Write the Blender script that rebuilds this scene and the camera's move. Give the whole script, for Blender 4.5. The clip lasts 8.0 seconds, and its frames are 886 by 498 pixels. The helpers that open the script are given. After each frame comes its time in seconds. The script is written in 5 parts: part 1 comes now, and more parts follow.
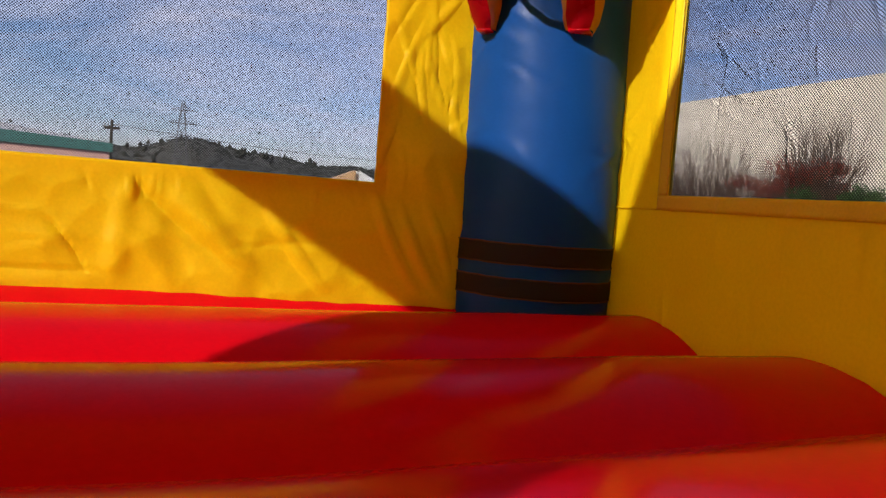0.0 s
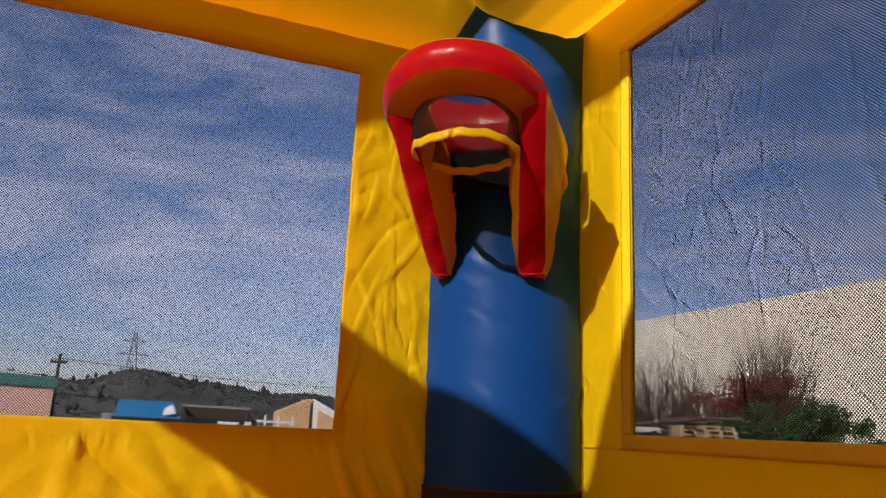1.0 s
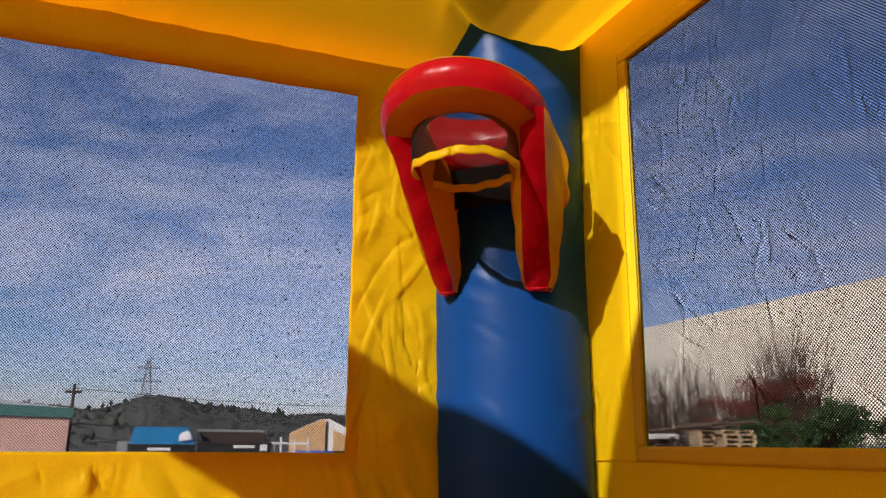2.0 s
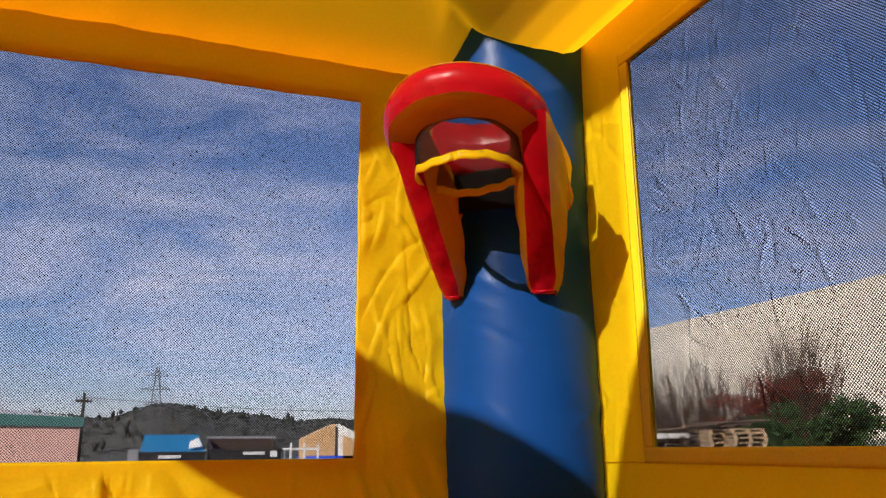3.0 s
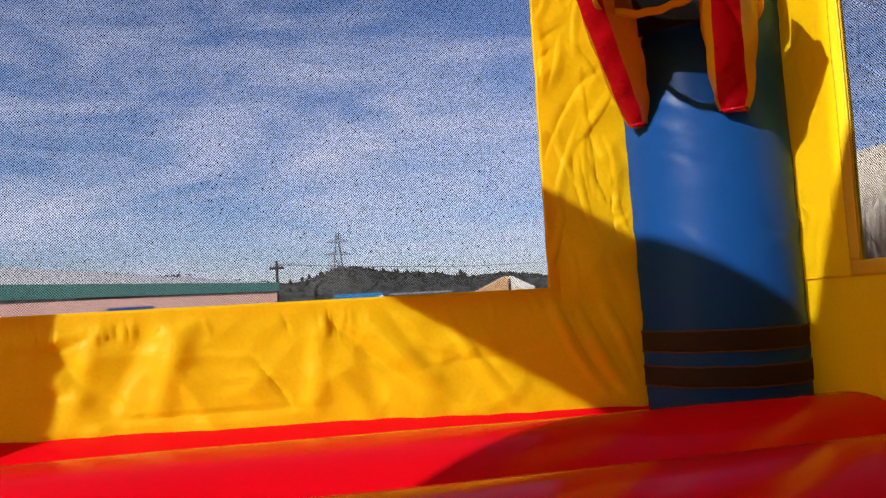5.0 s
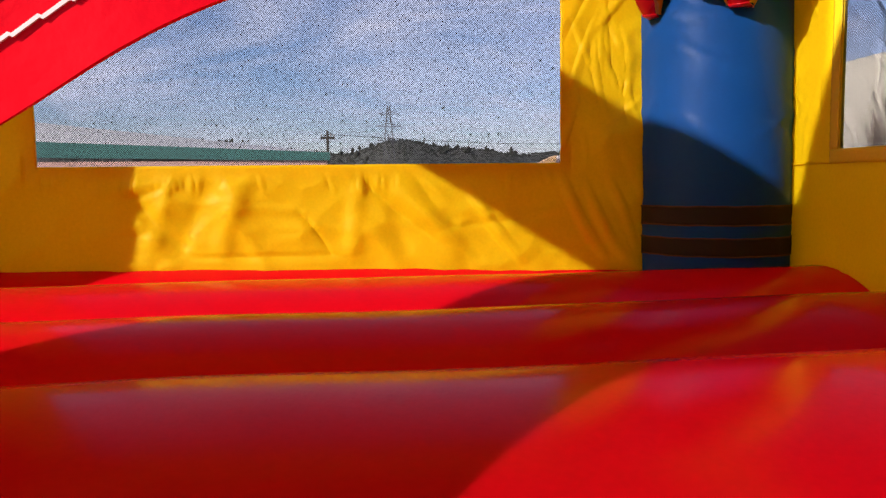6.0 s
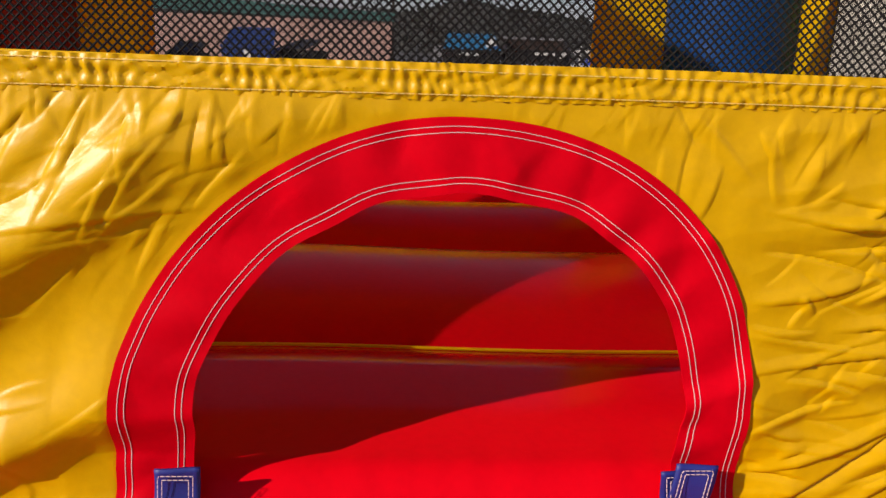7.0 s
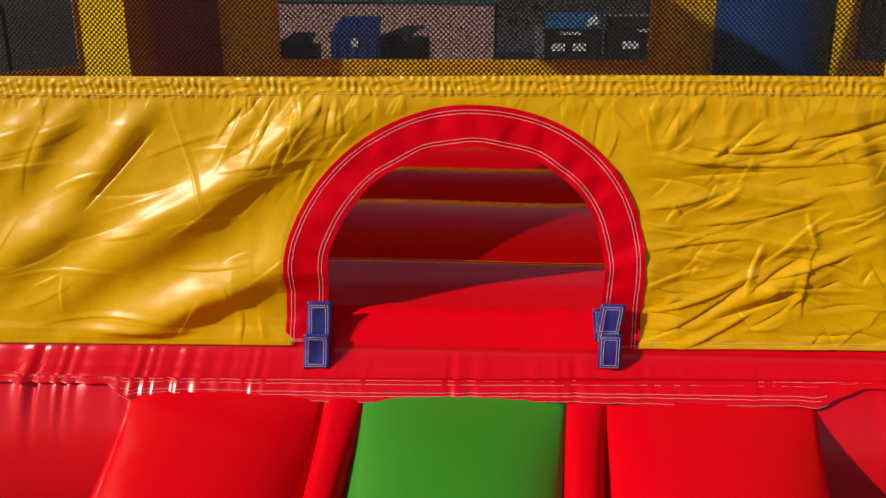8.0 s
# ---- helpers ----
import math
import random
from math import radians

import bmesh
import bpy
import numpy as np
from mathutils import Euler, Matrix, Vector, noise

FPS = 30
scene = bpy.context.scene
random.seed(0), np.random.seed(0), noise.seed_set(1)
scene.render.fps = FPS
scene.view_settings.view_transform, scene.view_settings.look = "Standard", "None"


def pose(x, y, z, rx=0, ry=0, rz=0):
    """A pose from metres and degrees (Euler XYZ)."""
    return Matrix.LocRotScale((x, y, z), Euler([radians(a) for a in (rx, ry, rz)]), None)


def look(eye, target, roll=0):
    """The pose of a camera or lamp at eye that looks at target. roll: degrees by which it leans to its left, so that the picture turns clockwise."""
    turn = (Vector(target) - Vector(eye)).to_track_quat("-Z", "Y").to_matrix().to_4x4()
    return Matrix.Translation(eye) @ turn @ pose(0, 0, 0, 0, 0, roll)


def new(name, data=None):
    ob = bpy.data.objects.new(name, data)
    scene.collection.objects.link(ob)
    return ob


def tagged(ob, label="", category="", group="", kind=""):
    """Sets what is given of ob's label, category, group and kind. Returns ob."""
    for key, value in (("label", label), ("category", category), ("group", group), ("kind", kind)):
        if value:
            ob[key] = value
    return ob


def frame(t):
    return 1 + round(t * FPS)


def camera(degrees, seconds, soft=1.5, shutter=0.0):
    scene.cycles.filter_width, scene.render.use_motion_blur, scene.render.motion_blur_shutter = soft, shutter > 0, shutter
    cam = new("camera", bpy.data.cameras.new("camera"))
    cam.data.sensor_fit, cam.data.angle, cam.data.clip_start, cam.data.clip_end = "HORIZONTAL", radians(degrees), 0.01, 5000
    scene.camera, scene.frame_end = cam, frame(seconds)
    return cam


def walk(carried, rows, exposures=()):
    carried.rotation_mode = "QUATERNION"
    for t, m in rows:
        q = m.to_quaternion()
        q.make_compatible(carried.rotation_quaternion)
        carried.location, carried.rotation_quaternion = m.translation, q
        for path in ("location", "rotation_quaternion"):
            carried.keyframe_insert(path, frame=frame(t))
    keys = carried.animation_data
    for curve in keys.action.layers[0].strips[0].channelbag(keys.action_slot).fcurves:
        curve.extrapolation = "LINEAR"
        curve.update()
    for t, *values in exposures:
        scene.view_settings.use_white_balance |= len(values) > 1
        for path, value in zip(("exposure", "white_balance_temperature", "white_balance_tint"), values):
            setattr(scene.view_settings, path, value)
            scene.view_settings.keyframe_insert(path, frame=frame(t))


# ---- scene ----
cam = camera(58.4, 8.0, 1.4)
PATH = [
    (0, (0.003, 0.274, 0.866), (0.691, 2.148, 0.75), 4.5),
    (0.5, (0.018, 0.277, 0.923), (0.758, 2.121, 1.153), 3.4),
    (1, (-0.013, 0.284, 0.935), (0.728, 2.088, 1.38), 2.7),
    (1.5, (0.001, 0.285, 0.945), (0.732, 2.084, 1.425), 1.3),
    (3, (0.003, 0.269, 0.953), (0.704, 2.078, 1.439), -0.5),
    (3.5, (0.0, 0.271, 0.956), (0.69, 2.083, 1.445), -1.5),
    (4, (-0.03, 0.274, 0.932), (0.571, 2.136, 1.344), -1.8),
    (4.5, (-0.069, 0.286, 0.908), (0.367, 2.216, 1.198), -2.4),
    (5, (-0.088, 0.251, 0.882), (0.227, 2.221, 1.021), -3.2),
    (5.2, (-0.089, 0.21, 0.869), (0.194, 2.189, 0.941), -3.3),
    (6.3, (-0.029, -0.295, 0.861), (0.128, 1.681, 0.600), 0.8),
    (6.5, (-0.028, -0.419, 0.902), (0.116, 1.545, 0.553), 2.0),
    (6.7, (-0.034, -0.570, 0.962), (0.102, 1.383, 0.554), 2.7),
    (7, (-0.008, -0.801, 1.040), (0.034, 1.135, 0.540), 2.3),
    (7.5, (0.086, -1.158, 1.118), (-0.083, 0.768, 0.609), 0.2),
    (8, (0.145, -1.465, 1.115), (-0.078, 0.445, 0.566), -0.1),
]
EXPOSURE = [(0.0, 0.67, 6500, 12), (0.6, 0.45, 6500, 13), (1.1, 0.41, 6480, 13), (1.5, 0.46, 6450, 13), (3.0, 0.68, 6450, 12), (5.2, 0.85, 6450, 12), (6.3, 0.80, 6700, 14), (6.6, 0.46, 6900, 15), (7.0, 0.13, 7000, 15), (8.0, -0.08, 7000, 15)]
# one more row under the top of the doorway, where the camera backs out through it
BETWEEN = [(5.75, (-0.06, -0.03, 0.846), (0.15, 1.95, 0.74), -1.6)]
walk(cam, [(t, look(e, g, r)) for t, e, g, r in sorted(PATH + BETWEEN)], EXPOSURE)

# ---- world and sun ----
SUN_EL = radians(26.6)
SUN_AZ = radians(234.6)          # clockwise from +y: from behind the doorway's left
world = bpy.data.worlds.new("sky")
scene.world = world
world.use_nodes = True
wn, wl = world.node_tree.nodes, world.node_tree.links
wn.clear()
w_out = wn.new("ShaderNodeOutputWorld")
w_bg = wn.new("ShaderNodeBackground")
w_sky = wn.new("ShaderNodeTexSky")
w_sky.sky_type = "NISHITA"
w_sky.sun_disc = False
w_sky.sun_elevation = SUN_EL
w_sky.sun_rotation = SUN_AZ
w_sky.air_density = 1.0
w_sky.dust_density = 0.25
w_sky.ozone_density = 3.5
w_co = wn.new("ShaderNodeTexCoord")
w_map = wn.new("ShaderNodeMapping")
w_map.inputs["Scale"].default_value = (1.6, 1.6, 5.5)
w_map.inputs["Rotation"].default_value = (0.0, 0.5, 0.3)
w_noise = wn.new("ShaderNodeTexNoise")
w_noise.inputs["Scale"].default_value = 2.6
w_noise.inputs["Detail"].default_value = 7.0
w_noise.inputs["Roughness"].default_value = 0.62
w_noise.inputs["Distortion"].default_value = 0.6
w_ramp = wn.new("ShaderNodeValToRGB")
w_ramp.color_ramp.elements[0].position = 0.40
w_ramp.color_ramp.elements[0].color = (0, 0, 0, 1)
w_ramp.color_ramp.elements[1].position = 0.72
w_ramp.color_ramp.elements[1].color = (0.72, 0.72, 0.72, 1)
w_mix = wn.new("ShaderNodeMix")
w_mix.data_type = "RGBA"
w_mix.inputs[7].default_value = (7.4, 7.5, 9.2, 1)
wl.new(w_co.outputs["Generated"], w_map.inputs["Vector"])
wl.new(w_map.outputs["Vector"], w_noise.inputs["Vector"])
wl.new(w_noise.outputs["Fac"], w_ramp.inputs["Fac"])
w_sep = wn.new("ShaderNodeSeparateXYZ")
w_thin = wn.new("ShaderNodeMapRange")
w_thin.inputs["From Min"].default_value = 0.12
w_thin.inputs["From Max"].default_value = 0.60
w_thin.inputs["To Min"].default_value = 1.15
w_thin.inputs["To Max"].default_value = 0.25
w_fac = wn.new("ShaderNodeMath")
w_fac.operation = "MULTIPLY"
wl.new(w_co.outputs["Generated"], w_sep.inputs["Vector"])
wl.new(w_sep.outputs["Z"], w_thin.inputs["Value"])
wl.new(w_ramp.outputs["Color"], w_fac.inputs[0])
wl.new(w_thin.outputs["Result"], w_fac.inputs[1])
wl.new(w_fac.outputs[0], w_mix.inputs[0])
w_tint = wn.new("ShaderNodeVectorMath")
w_tint.operation = "MULTIPLY"
w_tint.inputs[1].default_value = (1.05, 1.0, 1.20)
wl.new(w_sky.outputs["Color"], w_tint.inputs[0])
wl.new(w_tint.outputs["Vector"], w_mix.inputs[6])
wl.new(w_mix.outputs[2], w_bg.inputs["Color"])
wl.new(w_bg.outputs["Background"], w_out.inputs["Surface"])
w_bg.inputs["Strength"].default_value = 0.086

sun_data = bpy.data.lights.new("sun", "SUN")
sun_data.energy = 5.0
sun_data.angle = radians(0.53)
sun_data.color = (1.0, 0.93, 0.82)
sun = new("sun", sun_data)
to_sun = Vector((math.sin(SUN_AZ) * math.cos(SUN_EL), math.cos(SUN_AZ) * math.cos(SUN_EL), math.sin(SUN_EL)))
sun.matrix_world = look(to_sun * 40, (0, 0, 0))


# ---- materials ----
def material(name, color, rough=0.5, vary=0.12, grain=40.0, bump=0.15, bump_scale=60.0, through_light=0.0, metal=0.0,
             spec=0.5, coat=0.0, big=1.5, dirt=0.0, stretch=(1, 1, 1), random_each=0.0, crease=0.0, crease_scale=5.0):
    """A surface with colour variation at two scales, fine relief, and for thin cloth some light through it."""
    m = bpy.data.materials.new(name)
    m.use_nodes = True
    n, l = m.node_tree.nodes, m.node_tree.links
    n.clear()
    out = n.new("ShaderNodeOutputMaterial")
    p = n.new("ShaderNodeBsdfPrincipled")
    co = n.new("ShaderNodeTexCoord")
    mp = n.new("ShaderNodeMapping")
    mp.inputs["Scale"].default_value = stretch
    l.new(co.outputs["Object"], mp.inputs["Vector"])
    fine = n.new("ShaderNodeTexNoise")
    fine.inputs["Scale"].default_value = grain
    fine.inputs["Detail"].default_value = 4.0
    wide = n.new("ShaderNodeTexNoise")
    wide.inputs["Scale"].default_value = big
    wide.inputs["Detail"].default_value = 3.0
    l.new(mp.outputs["Vector"], fine.inputs["Vector"])
    l.new(mp.outputs["Vector"], wide.inputs["Vector"])
    add = n.new("ShaderNodeMath")
    add.operation = "ADD"
    l.new(fine.outputs["Fac"], add.inputs[0])
    l.new(wide.outputs["Fac"], add.inputs[1])
    rng = n.new("ShaderNodeMapRange")
    rng.inputs["From Min"].default_value = 0.6
    rng.inputs["From Max"].default_value = 1.4
    rng.inputs["To Min"].default_value = 1.0 - vary
    rng.inputs["To Max"].default_value = 1.0 + vary
    l.new(add.outputs[0], rng.inputs["Value"])
    value = rng.outputs["Result"]
    if random_each:
        info = n.new("ShaderNodeNewGeometry")
        r2 = n.new("ShaderNodeMapRange")
        r2.inputs["To Min"].default_value = 1.0 - random_each
        r2.inputs["To Max"].default_value = 1.0 + random_each
        l.new(info.outputs["Random Per Island"], r2.inputs["Value"])
        mul = n.new("ShaderNodeMath")
        mul.operation = "MULTIPLY"
        l.new(value, mul.inputs[0])
        l.new(r2.outputs["Result"], mul.inputs[1])
        value = mul.outputs[0]
    mix = n.new("ShaderNodeVectorMath")
    mix.operation = "SCALE"
    mix.inputs[0].default_value = color
    l.new(value, mix.inputs["Scale"])
    base = mix.outputs["Vector"]
    if dirt:
        dn = n.new("ShaderNodeTexNoise")
        dn.inputs["Scale"].default_value = big * 3.1
        dn.inputs["Detail"].default_value = 6.0
        dr = n.new("ShaderNodeMapRange")
        dr.inputs["From Min"].default_value = 0.52
        dr.inputs["From Max"].default_value = 0.75
        dr.inputs["To Max"].default_value = dirt
        l.new(mp.outputs["Vector"], dn.inputs["Vector"])
        l.new(dn.outputs["Fac"], dr.inputs["Value"])
        dm = n.new("ShaderNodeMix")
        dm.data_type = "RGBA"
        dm.inputs[7].default_value = (0.16, 0.13, 0.1, 1)
        l.new(dr.outputs["Result"], dm.inputs[0])
        l.new(base, dm.inputs[6])
        base = dm.outputs[2]
    l.new(base, p.inputs["Base Color"])
    rr = n.new("ShaderNodeMapRange")
    rr.inputs["To Min"].default_value = max(0.02, rough - 0.08)
    rr.inputs["To Max"].default_value = min(1.0, rough + 0.08)
    l.new(wide.outputs["Fac"], rr.inputs["Value"])
    l.new(rr.outputs["Result"], p.inputs["Roughness"])
    p.inputs["Metallic"].default_value = metal
    p.inputs["Specular IOR Level"].default_value = spec
    p.inputs["Coat Weight"].default_value = coat
    p.inputs["Coat Roughness"].default_value = 0.18
    normal = None
    if crease:
        cn = n.new("ShaderNodeTexNoise")
        cn.noise_type = "RIDGED_MULTIFRACTAL"
        cn.inputs["Scale"].default_value = crease_scale
        cn.inputs["Detail"].default_value = 2.0
        cb = n.new("ShaderNodeBump")
        cb.inputs["Strength"].default_value = crease
        cb.inputs["Distance"].default_value = 0.012
        l.new(mp.outputs["Vector"], cn.inputs["Vector"])
        l.new(cn.outputs["Fac"], cb.inputs["Height"])
        normal = cb.outputs["Normal"]
    if bump:
        bn = n.new("ShaderNodeTexNoise")
        bn.inputs["Scale"].default_value = bump_scale
        bn.inputs["Detail"].default_value = 3.0
        b = n.new("ShaderNodeBump")
        b.inputs["Strength"].default_value = bump
        b.inputs["Distance"].default_value = 0.004
        l.new(mp.outputs["Vector"], bn.inputs["Vector"])
        l.new(bn.outputs["Fac"], b.inputs["Height"])
        if normal:
            l.new(normal, b.inputs["Normal"])
        normal = b.outputs["Normal"]
    if normal:
        l.new(normal, p.inputs["Normal"])
    if through_light:
        tr = n.new("ShaderNodeBsdfTranslucent")
        l.new(base, tr.inputs["Color"])
        if normal:
            l.new(normal, tr.inputs["Normal"])
        ms = n.new("ShaderNodeMixShader")
        ms.inputs[0].default_value = through_light
        l.new(p.outputs[0], ms.inputs[1])
        l.new(tr.outputs[0], ms.inputs[2])
        l.new(ms.outputs[0], out.inputs["Surface"])
    else:
        l.new(p.outputs[0], out.inputs["Surface"])
    return m


YELLOW = material("yellow_vinyl", (0.95, 0.685, 0.006), 0.45, 0.06, 90, 0.10, 160, 0.46, spec=0.22, big=2.2, crease=0.22, crease_scale=6)
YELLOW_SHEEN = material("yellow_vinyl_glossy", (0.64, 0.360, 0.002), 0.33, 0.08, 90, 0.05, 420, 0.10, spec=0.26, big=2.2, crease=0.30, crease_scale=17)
ROOF_YELLOW = material("yellow_roof_cloth", (0.92, 0.43, 0.003), 0.5, 0.05, 90, 0.08, 120, 0.74, big=1.2)
TRIM = material("ochre_webbing", (0.80, 0.55, 0.006), 0.6, 0.12, 140, 0.3, 300, 0.1)
RED = material("red_vinyl", (0.62, 0.002, 0.008), 0.17, 0.06, 80, 0.03, 120, 0.0, spec=0.05, big=2.0, crease=0.05, crease_scale=5)
RED_CLOTH = material("red_border_vinyl", (0.62, 0.001, 0.009), 0.45, 0.06, 120, 0.06, 300, 0.10, spec=0.06, big=4, crease=0.9, crease_scale=11)
RED_GLOSS = material("glossy_red_vinyl", (0.56, 0.002, 0.007), 0.22, 0.06, 80, 0.06, 120, 0.0, spec=0.35, big=2.0, crease=0.06, crease_scale=7)
HOOP_RED = material("red_hoop_vinyl", (0.44, 0.004, 0.010), 0.28, 0.08, 80, 0.08, 140, 0.0, spec=0.25, big=6.0, crease=0.5, crease_scale=12)
DARK_RED = material("dark_red_vinyl", (0.22, 0.012, 0.014), 0.3, 0.06, 80, 0.08, 100)
BLUE = material("blue_vinyl", (0.009, 0.098, 0.42), 0.35, 0.06, 70, 0.06, 60, 0.42, spec=0.22, big=2.4, crease=0.35, crease_scale=3.2, stretch=(1, 1, 2.2))
NAVY = material("navy_strap", (0.012, 0.018, 0.17), 0.5, 0.12, 300, 0.1, 500, big=20)
GREEN = material("green_vinyl", (0.022, 0.24, 0.018), 0.36, 0.06, 80, 0.10, 120, big=3, crease=0.04)
HOOK_BAND = material("dark_brown_band", (0.010, 0.007, 0.008), 0.75, 0.2, 200, 0.5, 400)
BAND_EDGE = material("reddish_brown_thread", (0.10, 0.035, 0.02), 0.7, 0.2, 200, 0.2, 400)
ORANGE = material("orange_yellow_vinyl", (0.78, 0.36, 0.004), 0.36, 0.06, 80, 0.1, 120, 0.45, crease=0.08, crease_scale=8)
NET = material("black_net", (0.014, 0.013, 0.013), 0.8, 0.2, 200, 0.0, spec=0.10)
THREAD = material("white_thread", (0.62, 0.46, 0.44), 0.7, 0.1, 200, 0.0)
THREAD_GOLD = material("gold_thread", (0.80, 0.58, 0.16), 0.7, 0.1, 200, 0.0)
ASPHALT = material("asphalt", (0.075, 0.073, 0.07), 0.9, 0.25, 30, 0.6, 80, big=0.15, dirt=0.25)
WHITE_WALL = material("cream_stucco", (0.72, 0.66, 0.56), 0.85, 0.06, 3, 0.3, 8, big=0.12, dirt=0.10)
PINK = material("pink_block", (0.62, 0.37, 0.31), 0.85, 0.08, 6, 0.3, 10, big=0.3)
GREEN_FASCIA = material("teal_metal", (0.05, 0.16, 0.145), 0.5, 0.08, 6, 0.1, 10, big=0.4)
ROOF_METAL = material("pale_ribbed_roof", (0.50, 0.50, 0.50), 0.5, 0.08, 4, 0.1, 10, big=0.3)
POLE_WOOD = material("dark_treated_wood", (0.035, 0.030, 0.024), 0.9, 0.3, 12, 0.3, 30)
BLACK_STEEL = material("black_painted_steel", (0.018, 0.017, 0.017), 0.5, 0.25, 8, 0.2, 20, big=0.8, dirt=0.1)
BROWN_STEEL = material("rusty_brown_steel", (0.045, 0.026, 0.02), 0.8, 0.3, 8, 0.2, 20, big=1.5)
BLUE_LID = material("blue_plastic", (0.015, 0.18, 0.38), 0.45, 0.1, 8, 0.1, 30)
BIN_BLUE = material("blue_painted_steel", (0.012, 0.045, 0.20), 0.45, 0.15, 8, 0.1, 30, dirt=0.1)
WHITE = material("white_paint", (0.74, 0.73, 0.70), 0.6, 0.05, 20, 0.0)
TAN = material("tan_vinyl", (0.60, 0.36, 0.17), 0.45, 0.08, 12, 0.1, 30)
ROYAL = material("royal_blue_vinyl", (0.02, 0.06, 0.42), 0.4, 0.08, 12, 0.1, 30)
WOOD = material("pallet_wood", (0.42, 0.29, 0.17), 0.8, 0.25, 25, 0.4, 60, stretch=(1, 1, 1), random_each=0.2)
BARK = material("bark", (0.12, 0.085, 0.06), 0.9, 0.3, 20, 0.4, 40)
LEAF_BROWN = material("dry_brown_leaf", (0.115, 0.085, 0.066), 0.8, 0.25, 8, 0.0, through_light=0.2, random_each=0.4)
LEAF_PALE = material("pale_grey_leaf", (0.24, 0.26, 0.20), 0.7, 0.25, 8, 0.0, through_light=0.2, random_each=0.4)
TWIG = material("dry_twig", (0.10, 0.062, 0.044), 0.9, 0.3, 20, 0.2, 40)
LEAF_GREEN = material("green_leaf", (0.045, 0.095, 0.025), 0.6, 0.25, 8, 0.0, through_light=0.2, random_each=0.45)
LEAF_RED = material("red_brown_leaf", (0.20, 0.040, 0.024), 0.7, 0.25, 8, 0.0, through_light=0.2, random_each=0.4)
WOODS = material("far_woods", (0.030, 0.034, 0.027), 0.9, 0.3, 0.3, 0.0, random_each=0.25)
HILL = material("dry_hill", (0.060, 0.061, 0.050), 0.95, 0.25, 0.3, 0.3, 1.0, big=0.02)
STEEL_GREY = material("weathered_steel", (0.10, 0.10, 0.11), 0.7, 0.1, 6, 0.0)
GALV = material("galvanised_steel", (0.30, 0.30, 0.31), 0.5, 0.1, 6, 0.0, metal=0.3)
DARK_SHED = material("dark_shed_metal", (0.020, 0.022, 0.020), 0.7, 0.2, 6, 0.2, 10)


# ---- mesh helpers ----
def mesh_of(name, verts, faces, mats, smooth=True):
    me = bpy.data.meshes.new(name)
    me.from_pydata([tuple(v) for v in verts], [], [tuple(f) for f in faces])
    for m in (mats if isinstance(mats, (list, tuple)) else [mats]):
        me.materials.append(m)
    if smooth:
        me.polygons.foreach_set("use_smooth", [True] * len(me.polygons))
    me.update()
    return me


def part(name, data, mat, parent=None, label="", smooth=True):
    """Links a bmesh, or (verts, faces), as one mesh object under a thing or a part."""
    if isinstance(data, tuple):
        me = mesh_of(name, data[0], data[1], mat, smooth)
    else:
        me = bpy.data.meshes.new(name)
        data.to_mesh(me)
        data.free()
        me.materials.append(mat)
        if smooth:
            me.polygons.foreach_set("use_smooth", [True] * len(me.polygons))
    ob = new(name, me)
    if parent:
        ob.parent = parent
    if label:
        tagged(ob, label)
    return ob


def thing(name, label, category, group="", kind="", at=(0, 0, 0), turn=0.0):
    ob = new(name)
    ob.empty_display_size = 0.1
    ob.matrix_basis = pose(*at, 0, 0, turn)
    return tagged(ob, label, category, group, kind)


def sheet(nu, nv, fn, keep=None):
    """Grid of nu x nv cells; fn takes arrays u, v in 0..1 and gives an (n, 3) array; keep masks cell centres."""
    u, v = np.meshgrid(np.linspace(0, 1, nu + 1), np.linspace(0, 1, nv + 1))
    P = fn(u.ravel(), v.ravel())
    i, j = np.meshgrid(np.arange(nu), np.arange(nv))
    a = (j * (nu + 1) + i).ravel()
    F = np.stack([a, a + 1, a + nu + 2, a + nu + 1], 1)
    if keep is not None:
        C = P[F].mean(1)
        F = F[keep(C)]
        used = np.unique(F)
        back = np.zeros(len(P), int)
        back[used] = np.arange(len(used))
        P, F = P[used], back[F]
    return P.tolist(), F.tolist()


def thick(ob, t, offset=-1.0):
    m = ob.modifiers.new("thickness", "SOLIDIFY")
    m.thickness = t
    m.offset = offset
    return ob


def crisp(ob):
    """Keeps the rim of a thickened cloth sharp."""
    m = ob.modifiers.new("sharp_rim", "EDGE_SPLIT")
    m.split_angle = radians(50)
    return ob


def box_bm(bm, x0, x1, y0, y1, z0, z1, bevel=0.0):
    r = bmesh.ops.create_cube(bm, size=1.0)
    for v in r["verts"]:
        v.co = Vector(((x0 + x1) / 2 + v.co.x * (x1 - x0), (y0 + y1) / 2 + v.co.y * (y1 - y0), (z0 + z1) / 2 + v.co.z * (z1 - z0)))
    if bevel:
        es = list({e for v in r["verts"] for e in v.link_edges})
        bmesh.ops.bevel(bm, geom=es, offset=bevel, segments=2, affect="EDGES")
    return bm


def box(x0, x1, y0, y1, z0, z1, bevel=0.0):
    return box_bm(bmesh.new(), x0, x1, y0, y1, z0, z1, bevel)


